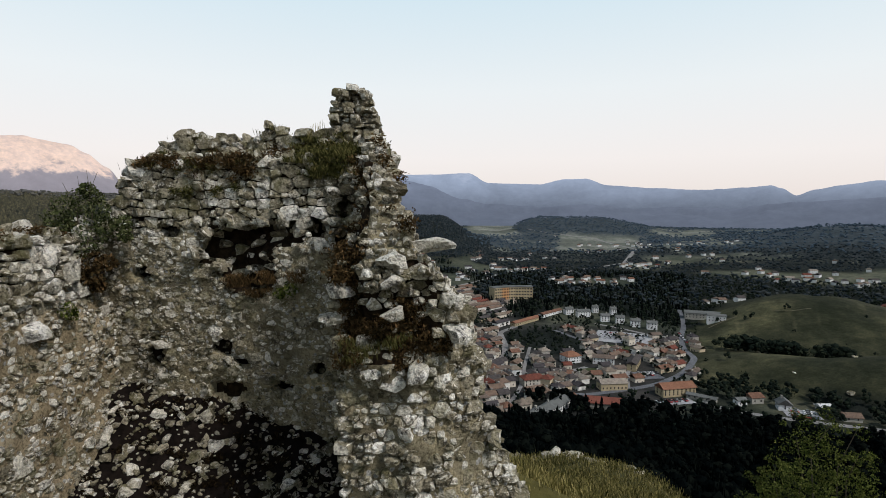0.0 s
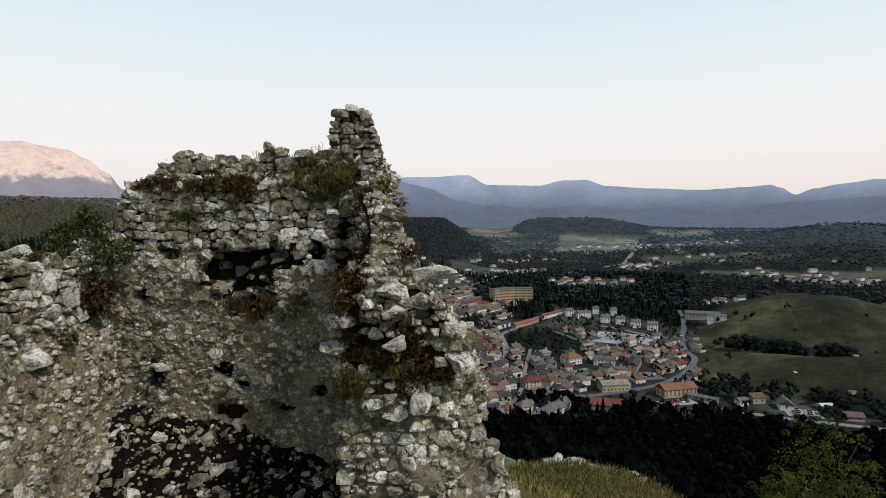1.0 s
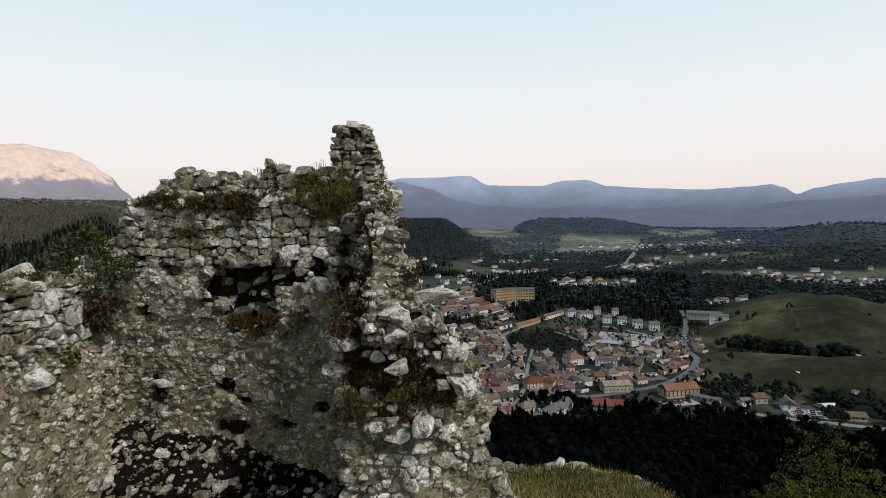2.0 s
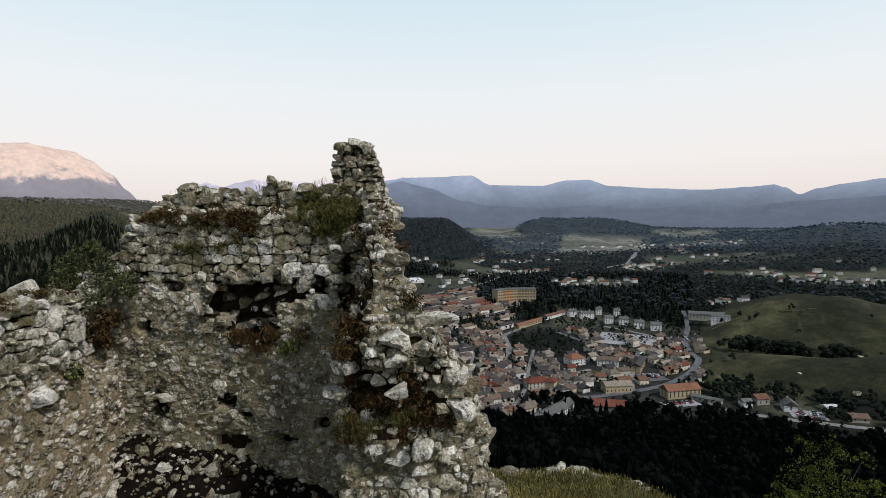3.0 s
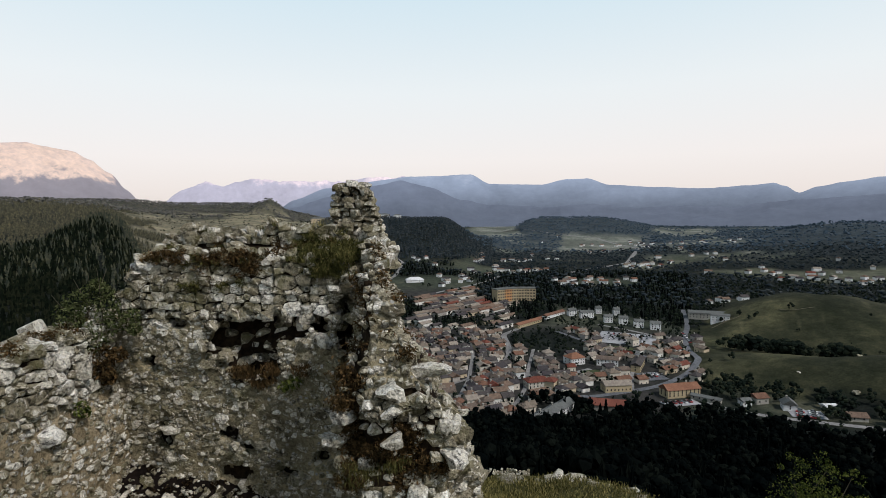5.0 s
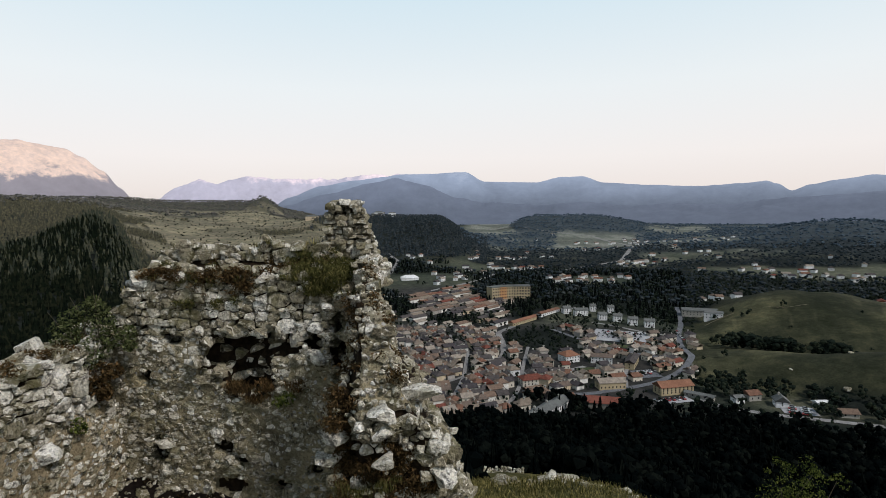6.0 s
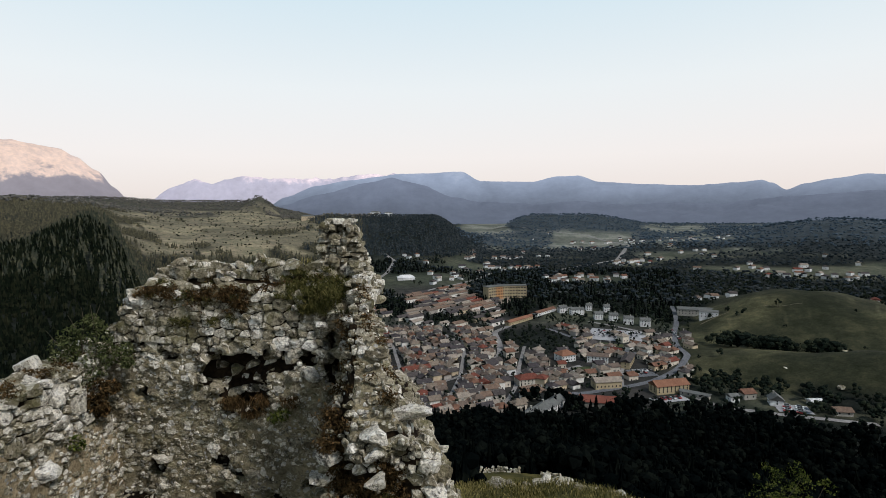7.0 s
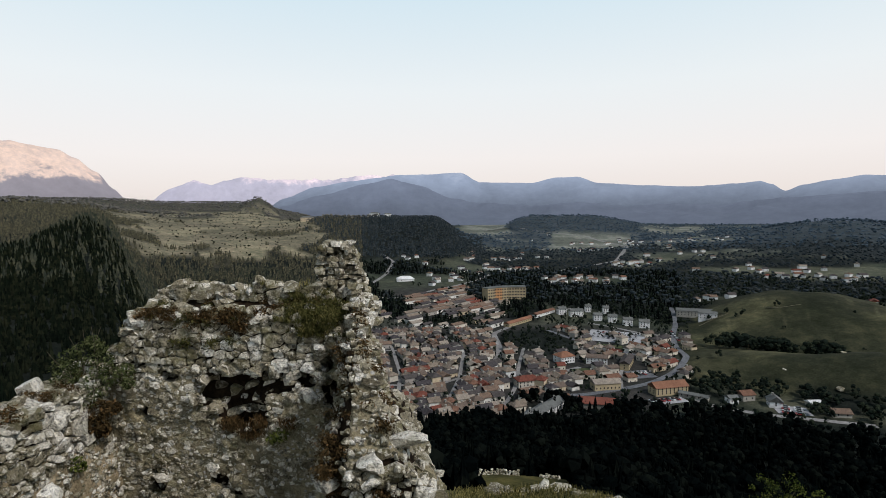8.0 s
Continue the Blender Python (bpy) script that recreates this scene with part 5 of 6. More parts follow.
def fill_town():
    rs = np.random.RandomState(12)
    group = "houses of the old town"
    for ring in np.arange(262, 500, 4.6):
        for a in np.arange(-10.5, 26, 4.6 / ring * 57.3):
            az, r = a + rs.uniform(-0.3, 0.3), ring + rs.uniform(-1.6, 1.6)
            x, y = polar(az, r)
            lo = float(np.interp(az, (-11, -5, 4.7, 9, 14, 17.5, 22, 26), (282, 276, 262, 268, 296, 318, 352, 372))) + 6 * vnoise(az * 0.6, 0.5, 0, 71)
            if r < lo or wood_cover(x, y) > 0.35:
                continue
            if az > 12.5 and rs.rand() < 0.10:
                continue
            if not free(x, y, 6.1 if az < 12 else 6.4):
                continue
            k = rs.choice(6, p=(0.26, 0.16, 0.16, 0.20, 0.12, 0.10))
            rz = 24 + 22 * vnoise(x / 45, y / 45, 0, 73) + (90 if rs.rand() < 0.35 else 0)
            if r > 440 and (az < 11 and r > 486 or rs.rand() < 0.15) or az > 14 and vnoise(x / 16, y / 16, 0, 74) > 0.6:
                continue
            put(tagged(copy_thing(KINDS[k], Matrix()), group=group), x, y, rz, rs.uniform(0, 1.6))
    # terraces in long parallel rows beyond
    for row in range(15):
        u = rs.uniform(0, 9)
        v = -64 + row * 12.5
        while u < 300:
            k = rs.randint(3)
            w = (15.0, 20.0, 11.0)[k]
            x, y = -62 + (u + w / 2) * 0.69 + v * 0.724, 540 + (u + w / 2) * 0.724 - v * 0.69
            if wood_cover(x, y) < 0.5 and 500 < math.hypot(x, y) < 860 and math.degrees(math.atan2(x, y)) < 9.5 and rs.rand() < 0.93 and free(x, y, 8.2):
                put(tagged(copy_thing(ROW_KINDS[k], Matrix()), group="terraced rows"), x, y, 46.4, rs.uniform(0.3, 1.2))
            u += w + 0.3 + (rs.uniform(5, 12) if rs.rand() < 0.25 else 0)
    # detached houses gathered in loose hamlets over the valley
    for a0, r0, spread, n in ((9.5, 1060, 75, 34), (13.5, 900, 50, 16), (19.0, 1050, 70, 16), (17.0, 1350, 110, 10), (22.5, 1480, 70, 14), (34.0, 960, 60, 12), (29.0, 1050, 90, 8), (38.0, 900, 60, 8), (2.5, 820, 40, 10), (26.5, 700, 22, 5), (-3.5, 1000, 50, 4), (31.0, 1500, 160, 7), (13.0, 1700, 130, 4)):
        cx, cy = polar(a0, r0)
        for _ in range(n):
            for _ in range(12):
                x, y = cx + rs.normal(0, spread * 0.75), cy + rs.normal(0, spread * 1.5)
                if wood_cover(x, y) < 0.75 and free(x, y, 15):
                    put(tagged(copy_thing(FAR_KINDS[rs.randint(3)], Matrix()), group="scattered valley houses"), x, y, rs.uniform(-30, 60), 0.5)
                    break
    for ob in KINDS + FAR_KINDS + ROW_KINDS:
        for _ in range(400):
            x, y = polar(rs.uniform(-9, 12), rs.uniform(280, 480))
            if wood_cover(x, y) < 0.3 and free(x, y, 7.0):
                break
        put(ob, x, y, rs.uniform(0, 90), 0.5)


fill_town()


# ---- trees ----
def conifer_arrays(seed, tiers=5, points=8, girth=0.19):
    """A ragged spruce one unit high."""
    rs = np.random.RandomState(seed)
    vs, ts = [], []
    for k in range(tiers):
        z0, z1 = 0.08 + 0.80 * k / tiers, 0.08 + 0.80 * k / tiers + 0.34 * (1 - 0.4 * k / tiers)
        rad = girth * (1 - k / tiers) ** 0.85 + 0.02
        b = len(vs)
        vs.append((rs.normal(0, 0.006), rs.normal(0, 0.006), min(1.0, z1)))
        for i in range(points * 2):
            a = math.pi * i / points + rs.uniform(-0.15, 0.15)
            q = rad * ((1.0 if i % 2 == 0 else 0.5) + rs.uniform(-0.15, 0.15))
            vs.append((q * math.cos(a), q * math.sin(a), z0 - (0.03 if i % 2 == 0 else 0) + rs.uniform(-0.02, 0.02)))
        ts += [(b, b + 1 + i, b + 1 + (i + 1) % (points * 2)) for i in range(points * 2)]
    return np.array(vs, np.float32), np.array(ts, np.int32)


def clump_arrays(seed, clumps=8, leaves=30):
    """A broad crown one unit high: uneven leaf clumps, with loose leaves that break up the outline."""
    rs = np.random.RandomState(seed)
    bm = bmesh.new()
    for k in range(clumps):
        h = rs.uniform(0.34, 0.86)
        spread = 0.30 * math.sin(math.pi * min(1, (h - 0.12) / 0.85)) * min(1, (clumps - 1) / 3)
        a = rs.uniform(0, 6.28)
        c = Vector((math.cos(a) * spread * rs.uniform(0.3, 1), math.sin(a) * spread * rs.uniform(0.3, 1), h))
        vs = bmesh.ops.create_icosphere(bm, subdivisions=1, radius=rs.uniform(0.10, 0.17) * (1 + 0.45 / clumps))["verts"]
        for v in vs:
            v.co = v.co * (1 + rs.uniform(-0.28, 0.28)) + c
    for k in range(leaves):
        a, h = rs.uniform(0, 6.28), rs.uniform(0.25, 0.98)
        q = 0.42 * math.sin(math.pi * min(1, (h - 0.08) / 0.95)) * rs.uniform(0.75, 1.05)
        c = Vector((q * math.cos(a), q * math.sin(a), h))
        bm.faces.new([bm.verts.new(c + Vector(rs.normal(scale=0.035, size=3))) for _ in range(3)])
    bmesh.ops.triangulate(bm, faces=bm.faces[:])
    bm.verts.ensure_lookup_table()
    v = np.array([p.co[:] for p in bm.verts], np.float32)
    t = np.array([[p.index for p in f.verts] for f in bm.faces], np.int32)
    bm.free()
    return v, t


def tree_thing(name, crown, mat, height, label, category="tree"):
    base = new(name)
    bm = bmesh.new()
    bmesh.ops.create_cone(bm, cap_ends=True, segments=6, radius1=0.02 * height, radius2=0.008 * height, depth=0.55 * height + 1, matrix=Matrix.Translation((0, 0, 0.275 * height - 0.5)))
    part("trunk", bm, M_BARK, base)
    v, t = crown
    c = new("crown", mesh_from("crown", v * height, t, mat, False))
    c.parent = base
    return tagged(base, label, category)


CONES = [conifer_arrays(k, 5 + k % 2, 5 + k % 2, 0.16 + 0.02 * (k % 3)) for k in range(6)]
CONES_MID = [conifer_arrays(40 + k, 4, 4, 0.17 + 0.02 * (k % 3)) for k in range(6)]
CONES_FAR = [conifer_arrays(20 + k, 2, 3) for k in range(4)]
CLUMPS = [clump_arrays(k) for k in range(6)]
CLUMPS_MID = [clump_arrays(50 + k, 4, 14) for k in range(6)]
CLUMPS_FAR = [clump_arrays(30 + k, 1 + k % 2, 2) for k in range(5)]


def grow(name, picks_of, count, region, mat, low, high, label, seed, width=1.0, test=None, anywhere=False):
    rs = np.random.RandomState(seed)
    picks, tries = [], 0
    while len(picks) < count and tries < 12:
        tries += 1
        az, r = region(rs, count)
        x, y = r * np.sin(np.radians(az)), r * np.cos(np.radians(az))
        ok = (wood_cover(x, y) > rs.uniform(0.25, 0.75, len(x))) | anywhere
        if test is not None:
            ok &= test(x, y, az, r)
        x, y = x[ok], y[ok]
        z = land(x, y)
        for i in range(min(len(x), count - len(picks))):
            h = rs.uniform(low, high)
            picks.append((picks_of[rs.randint(len(picks_of))], pose(x[i], y[i], z[i] - 0.04 * h, *rs.uniform(-3, 3, 2), rs.uniform(0, 360)) @ Matrix.Diagonal((h * width * rs.uniform(0.8, 1.25), h * width * rs.uniform(0.8, 1.25), h, 1))))
    return joined(name, picks, mat, None, label, "forest", False)


def even(a0, a1, r0, r1):
    return lambda rs, n: (rs.uniform(a0, a1, n), np.sqrt(rs.uniform(r0 * r0, r1 * r1, n)))


def clear_of_houses(x, y, az, r):
    pts = np.array([(a, b) for a, b, g in TAKEN])
    gap = np.array([g for a, b, g in TAKEN])
    return np.array([((pts[:, 0] - p) ** 2 + (pts[:, 1] - q) ** 2 > (0.45 * gap) ** 2).all() for p, q in zip(x, y)], bool)


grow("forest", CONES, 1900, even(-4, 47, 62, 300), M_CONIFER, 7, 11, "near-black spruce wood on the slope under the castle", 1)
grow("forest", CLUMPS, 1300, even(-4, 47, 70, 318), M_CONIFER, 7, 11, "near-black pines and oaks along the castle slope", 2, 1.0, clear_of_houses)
grow("forest", CONES, 2800, even(-52, -8, 60, 400), M_DEEPWOOD, 8, 13, "dense dark spruce wood on the castle hillside", 3)
grow("forest", CONES_MID, 2800, even(-50, -8, 380, 560), M_DEEPWOOD, 8, 12, "dark spruce wood covering the valley side", 4, 1.1)
grow("forest", CONES_MID, 5200, even(-50, -8, 400, 900), M_SPURWOOD_HAZED, 7, 11, "dark green wood on the spur above the gorge", 17, 1.1)
grow("forest", CONES_MID, 3600, even(-50, -8, 800, 1150), M_RIDGEWOOD_HAZED, 7, 11, "wood below the ridge, tinted olive by late light and haze", 18, 1.1)
grow("forest", CONES_FAR, 9000, even(-50, -8, 1050, 1600), M_RIDGEWOOD_HAZED, 7, 11, "mixed wood on the upper ridge", 5, 1.2)
grow("forest", CLUMPS_FAR, 8000, even(-46, -6, 1400, 3050), M_RIMWOOD_HAZED, 8, 14, "pale hazy wood along the far rim of the plateau", 16, 1.5)
grow("forest", CONES_FAR, 6000, even(-14, 5, 1000, 1750), M_MIDWOOD_HAZED, 8, 12, "dark wood on the spur beyond the town", 6, 1.25)
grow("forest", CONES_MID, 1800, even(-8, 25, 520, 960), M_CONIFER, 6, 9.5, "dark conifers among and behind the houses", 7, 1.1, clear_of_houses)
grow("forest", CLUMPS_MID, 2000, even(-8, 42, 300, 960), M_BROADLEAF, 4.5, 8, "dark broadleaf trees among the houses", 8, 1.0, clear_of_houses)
grow("forest", CLUMPS_MID, 900, even(-9, 26, 275, 620), M_BROADLEAF, 3.5, 6.5, "garden trees between the town houses", 11, 1.0, clear_of_houses, True)
grow("forest", CLUMPS, 95, lambda rs, n: (rs.choice((29.3, 31.0, 33.0, 34.0, 36.4, 37.2), n) + rs.normal(0, 0.55, n), rs.normal(474, 6, n)), M_BROADLEAF, 7, 15, "line of dark trees in the fold between the bare hills", 12, 1.15, None, True)
grow("forest", CLUMPS_FAR, 5200, even(-6, 44, 640, 1400), M_MIDWOOD_HAZED, 5, 9, "dark groves and hedgerows round the outer houses", 13, 1.5, clear_of_houses)
grow("forest", CLUMPS_FAR, 5500, even(2, 46, 1300, 3000), M_SLOPEWOOD_HAZED, 7, 12, "scattered woods and hedges across the valley", 9, 1.6)

grow("forest", CLUMPS, 60, even(25.5, 41, 347, 384), M_BROADLEAF, 5, 9, "dark trees round the farm below the bare hill", 14, 1.1, clear_of_houses, True)
grow("forest", CLUMPS, 16, even(26, 41, 400, 680), M_BROADLEAF, 3, 7, "scattered bushes on the bare grassy hills", 15, 1.2, None, True)

TREES = [tree_thing("tree", CLUMPS[k], M_BROADLEAF, 7 + k, "dark green broadleaf tree standing by itself") for k in range(3)]
rs_t = np.random.RandomState(44)
count_t = 0
while count_t < 125:
    az_t, r_t = rs_t.uniform(-9, 40), rs_t.choice((rs_t.uniform(285, 560), rs_t.uniform(500, 1000)))
    xt, yt = polar(az_t, r_t)
    if az_t > 24.5 and rs_t.rand() < 0.93:
        continue
    if free(xt, yt, 5.5):
        ob_t = TREES[count_t] if count_t < 3 else copy_thing(TREES[rs_t.randint(3)], Matrix())
        put(ob_t, xt, yt, rs_t.uniform(0, 360), 0.3)
        count_t += 1
# bushes dotted over the plateau meadow
picks_m = []
for _ in range(1500):
    az_m, r_m = rs_t.uniform(-30, -9), rs_t.uniform(800, 2300)
    xm, ym = polar(az_m, r_m)
    if wood_cover(xm, ym) < 0.4:
        s_m = rs_t.uniform(2.5, 7)
        picks_m.append((CLUMPS_FAR[rs_t.randint(5)], pose(xm, ym, float(land(xm, ym)) - 0.2 * s_m, 0, 0, rs_t.uniform(0, 360)) @ Matrix.Diagonal((s_m * 1.5, s_m * 1.5, s_m, 1))))
joined("bushes", picks_m, M_DEEPWOOD, None, "dark bushes dotted over the dry meadow", "bushes", False)

# ---- weeds, shrubs and grass ----
def blades(spots, mat, name, label, seed, length, width, spread, per, parent=None, category="grass", droop=0.5):
    """Tufts of bent grass blades at the spots (x, y, z)."""
    rs = np.random.RandomState(seed)
    vs, fs = [], []
    for x, y, z in spots:
        for _ in range(per):
            a, l, w = rs.uniform(0, 6.28), length * rs.uniform(0.5, 1.3), width * rs.uniform(0.6, 1.3)
            ox, oy = rs.normal(0, spread, 2)
            lean = rs.uniform(0.1, droop) * l
            dx, dy = math.cos(a), math.sin(a)
            b = len(vs)
            vs += [(x + ox - dy * w, y + oy + dx * w, z - 0.02), (x + ox + dy * w, y + oy - dx * w, z - 0.02), (x + ox + dx * lean * 0.4 + dy * w * 0.7, y + oy + dy * lean * 0.4 - dx * w * 0.7, z + l * 0.55),
                   (x + ox + dx * lean, y + oy + dy * lean, z + l * rs.uniform(0.75, 1.0))]
            fs += [(b, b + 1, b + 2), (b, b + 2, b + 3)]
    ob = new(name, mesh_from(name, np.array(vs), np.array(fs), mat, False))
    ob.parent = parent
    return tagged(ob, label, category, kind="stuff")


def leafy(name, centres, mat, seed, count, leaf, label, category, stems=()):
    """A shrub: bent stems with many small leaves gathered round uneven centres (x, y, z, radius)."""
    rs = np.random.RandomState(seed)
    base = new(name)
    vs, fs = [], []
    for x, y, z, rad in centres:
        for _ in range(count):
            d = rs.normal(size=3)
            d *= rad * rs.uniform(0.35, 1.0) ** 0.6 / np.linalg.norm(d)
            c = np.array((x, y, z)) + d * (1, 1, 0.85)
            u = rs.normal(size=3)
            u /= np.linalg.norm(u)
            v = np.cross(u, rs.normal(size=3))
            v /= np.linalg.norm(v)
            s = leaf * rs.uniform(0.6, 1.4)
            b = len(vs)
            vs += [c - u * s, c + v * s * 0.45, c + u * s, c - v * s * 0.45]
            fs += [(b, b + 1, b + 2, b + 3)]
    crown = new("leaves", mesh_from("leaves", np.array(vs), np.array(fs), mat, False))
    crown.parent = base
    for (x0, y0, z0), (x1, y1, z1), thick in stems:
        curve = bpy.data.curves.new("stem", "CURVE")
        curve.dimensions, curve.bevel_depth, curve.bevel_resolution = "3D", thick, 1
        s = curve.splines.new("POLY")
        s.points.add(5)
        for k in range(6):
            t = k / 5
            j = rs.normal(0, 0.03 * math.dist((x0, y0, z0), (x1, y1, z1)), 3) * (0 < k)
            s.points[k].co = (x0 + (x1 - x0) * t + j[0], y0 + (y1 - y0) * t + j[1], z0 + (z1 - z0) * t + j[2] * 0.4, 1)
            s.points[k].radius = 1 - 0.75 * t
        curve.materials.append(M_TWIG)
        st = new("stem", curve)
        st.parent = base
    return tagged(base, label, category)


def matted(spots, mat, name, label, seed, leaf, spread, per, category="moss"):
    """Mats of tiny leaves lying every way round the spots, close to the stone."""
    rs = np.random.RandomState(seed)
    c = np.repeat(np.array(spots, float), per, 0)
    c += rs.normal(0, 1, c.shape) * np.array((spread, spread * 0.6, spread * 0.7))
    u = rs.normal(size=c.shape)
    u /= np.linalg.norm(u, axis=1)[:, None]
    v = np.cross(u, rs.normal(size=c.shape))
    v /= np.linalg.norm(v, axis=1)[:, None]
    s = leaf * rs.uniform(0.5, 1.5, (len(c), 1))
    verts = np.stack([c - u * s, c + v * s * 0.4, c + u * s, c - v * s * 0.4], 1).reshape(-1, 3)
    ob = new(name, mesh_from(name, verts, np.arange(len(verts)).reshape(-1, 4), mat, False))
    return tagged(ob, label, category, kind="stuff")


rs_v = np.random.RandomState(90)


def on_back(x, z, off=-0.02):
    return (x, float(back_face(x, z)) + off, z)


def surface_spots(solid, lo, hi, count, seed, up=0.3):
    """Places on the skin of a wall that face upward enough to hold soil."""
    rs = np.random.RandomState(seed)
    p = rs.uniform(lo, hi, (count * 60, 3))
    d = solid(p[:, 0], p[:, 1], p[:, 2])
    g = (solid(p[:, 0], p[:, 1], p[:, 2] + 0.05) - d) / 0.05
    p = p[(np.abs(d) < 0.05) & (g > up)]
    return [tuple(q) for q in p[:count]]


def clumped(centres, seed):
    """Spots gathered in uneven clumps round (x, z, spread, count) on the back wall's face."""
    rs = np.random.RandomState(seed)
    return [on_back(cx + rs.normal(0, s), cz + rs.normal(0, s * 0.5), rs.uniform(-0.06, 0.03)) for cx, cz, s, n in centres for _ in range(n)]


# grass and moss on the wall tops and ledges
blades([(x, y, z - 0.10) for x, y, z in surface_spots(wall_back, (-5.0, 8.1, 5.2), (-1.4, 9.4, 6.0), 60, 1)], M_GRASS, "grass_tufts", "short grass on the broken wall top", 1, 0.08, 0.004, 0.06, 34, None)
matted(clumped(((-4.25, 5.30, 0.08, 4), (-3.85, 5.30, 0.14, 9), (-3.45, 5.24, 0.12, 7), (-3.1, 5.36, 0.12, 6), (-2.78, 5.28, 0.14, 14), (-2.6, 5.10, 0.10, 10), (-2.2, 5.42, 0.14, 7), (-1.8, 5.45, 0.12, 6), (-3.3, 4.9, 0.06, 3)), 2), M_MOSS, "moss", "brown dry moss on a ledge of the wall", 2, 0.022, 0.055, 110, "moss")
blades(clumped(((-1.6, 5.42, 0.16, 16), (-1.3, 5.34, 0.20, 30), (-1.05, 5.36, 0.14, 18), (-1.4, 5.12, 0.14, 18), (-1.15, 5.02, 0.10, 10), (-1.7, 5.62, 0.08, 6)), 3), M_GRASS, "grass_tufts", "green grass tuft hanging below the pinnacle", 3, 0.075, 0.003, 0.05, 60, None, "grass", 0.9)
matted(clumped(((-1.6, 5.44, 0.14, 12), (-1.3, 5.36, 0.18, 24), (-1.05, 5.36, 0.14, 16), (-1.38, 5.14, 0.13, 14), (-3.4, 5.3, 0.3, 8), (-2.9, 4.85, 0.15, 4), (-3.6, 4.75, 0.10, 4)), 23), M_GRASS, "moss", "olive moss and low herbs on the ledge of the wall", 23, 0.020, 0.055, 130, "moss")
blades(clumped(((-2.85, 3.45, 0.12, 8), (-2.55, 3.38, 0.14, 10), (-2.3, 3.5, 0.07, 4), (-1.75, 3.5, 0.10, 5)), 4), M_MOSS, "weeds", "dark brown weeds growing in the deep hole", 4, 0.07, 0.004, 0.06, 60, None, "weeds", 0.95)
matted(surface_spots(wall_left, (-6.2, 6.2, 3.6), (-5.0, 8.9, 4.4), 26, 5), M_MOSS, "moss", "brown moss and dry weeds on the wall top", 5, 0.022, 0.055, 110, "moss")
rs_e = np.random.RandomState(66)
east_spots = []
while len(east_spots) < 105:
    x_e, z_e = rs_e.uniform(-0.76, 0.42), rs_e.uniform(2.7, 4.15)
    if vnoise(x_e * 3.2, z_e * 3.2, 0, 67) + 0.5 * bell((z_e - 3.35) / 0.35) - 0.35 * step(0.1, 0.45, x_e) > 0.30 + 0.3 * rs_e.rand():
        y_e = np.arange(5.2, 8.0, 0.02)
        in_e = wall_right(x_e, y_e, z_e) < 0
        if in_e.any():
            east_spots.append((x_e, float(y_e[in_e.argmax()]) - 0.03, z_e))
matted(east_spots, M_MOSS, "moss", "rusty brown moss in the hollow of the broken wall end", 6, 0.022, 0.055, 110, "moss")
blades([(x, 5.88, z) for x, z in zip(rs_v.normal(-0.38, 0.18, 11), rs_v.normal(3.02, 0.08, 11))], M_GRASS, "grass_tufts", "dry green grass on a ledge of the wall end", 7, 0.07, 0.003, 0.06, 40, None)
matted([(0.0, 5.95, z) for z in (4.35, 4.4)] + surface_spots(wall_right, (-0.8, 6.2, 4.4), (0.4, 8.4, 5.8), 14, 8), M_MOSS, "moss", "brown moss on the sloping wall top", 8, 0.022, 0.055, 110, "moss")
matted(surface_spots(wall_right, (-0.82, 5.7, 3.6), (-0.42, 7.4, 5.1), 34, 18, -2.0), M_MOSS, "moss", "dark moss filling the crevice beside the wall end", 18, 0.022, 0.06, 110, "moss")
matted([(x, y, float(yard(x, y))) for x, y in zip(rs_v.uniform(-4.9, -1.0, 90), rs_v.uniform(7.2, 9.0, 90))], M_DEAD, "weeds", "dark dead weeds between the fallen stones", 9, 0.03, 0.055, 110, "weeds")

leafy("shrub", [(-5.25, 8.5, 4.35, 0.30), (-5.05, 8.5, 4.10, 0.28), (-5.45, 8.5, 4.55, 0.24), (-4.95, 8.5, 4.50, 0.22), (-5.15, 8.4, 3.95, 0.24), (-5.6, 8.5, 4.40, 0.22), (-4.88, 8.55, 4.25, 0.20), (-5.3, 8.45, 4.15, 0.30), (-5.2, 8.5, 4.68, 0.24), (-5.0, 8.5, 4.72, 0.16), (-5.5, 8.4, 4.25, 0.24), (-4.62, 8.55, 4.32, 0.17), (-4.55, 8.5, 4.12, 0.12), (-5.12, 8.5, 4.85, 0.12)], M_SHRUB, 31, 230, 0.028, "straggly green shrub with thin stems rooted in the wall corner", "shrub",
      [((-5.2, 8.5, 3.8), (-5.45, 8.5, 4.95), 0.012), ((-5.15, 8.45, 3.8), (-4.98, 8.5, 5.1), 0.010), ((-5.2, 8.45, 3.8), (-5.75, 8.4, 4.7), 0.010), ((-5.1, 8.45, 3.7), (-5.08, 8.4, 5.15), 0.009), ((-5.2, 8.5, 3.8), (-5.3, 8.6, 5.05), 0.008)])
leafy("hanging_weeds", [(-5.0, 8.35, 3.72, 0.22), (-4.98, 8.3, 3.52, 0.20), (-4.96, 8.4, 3.36, 0.15), (-4.85, 8.5, 3.70, 0.16)], M_MOSS, 33, 420, 0.030, "dark brown dead weeds hanging in the wall corner", "weeds", [((-5.05, 8.4, 3.85), (-4.95, 8.3, 3.3), 0.01)])
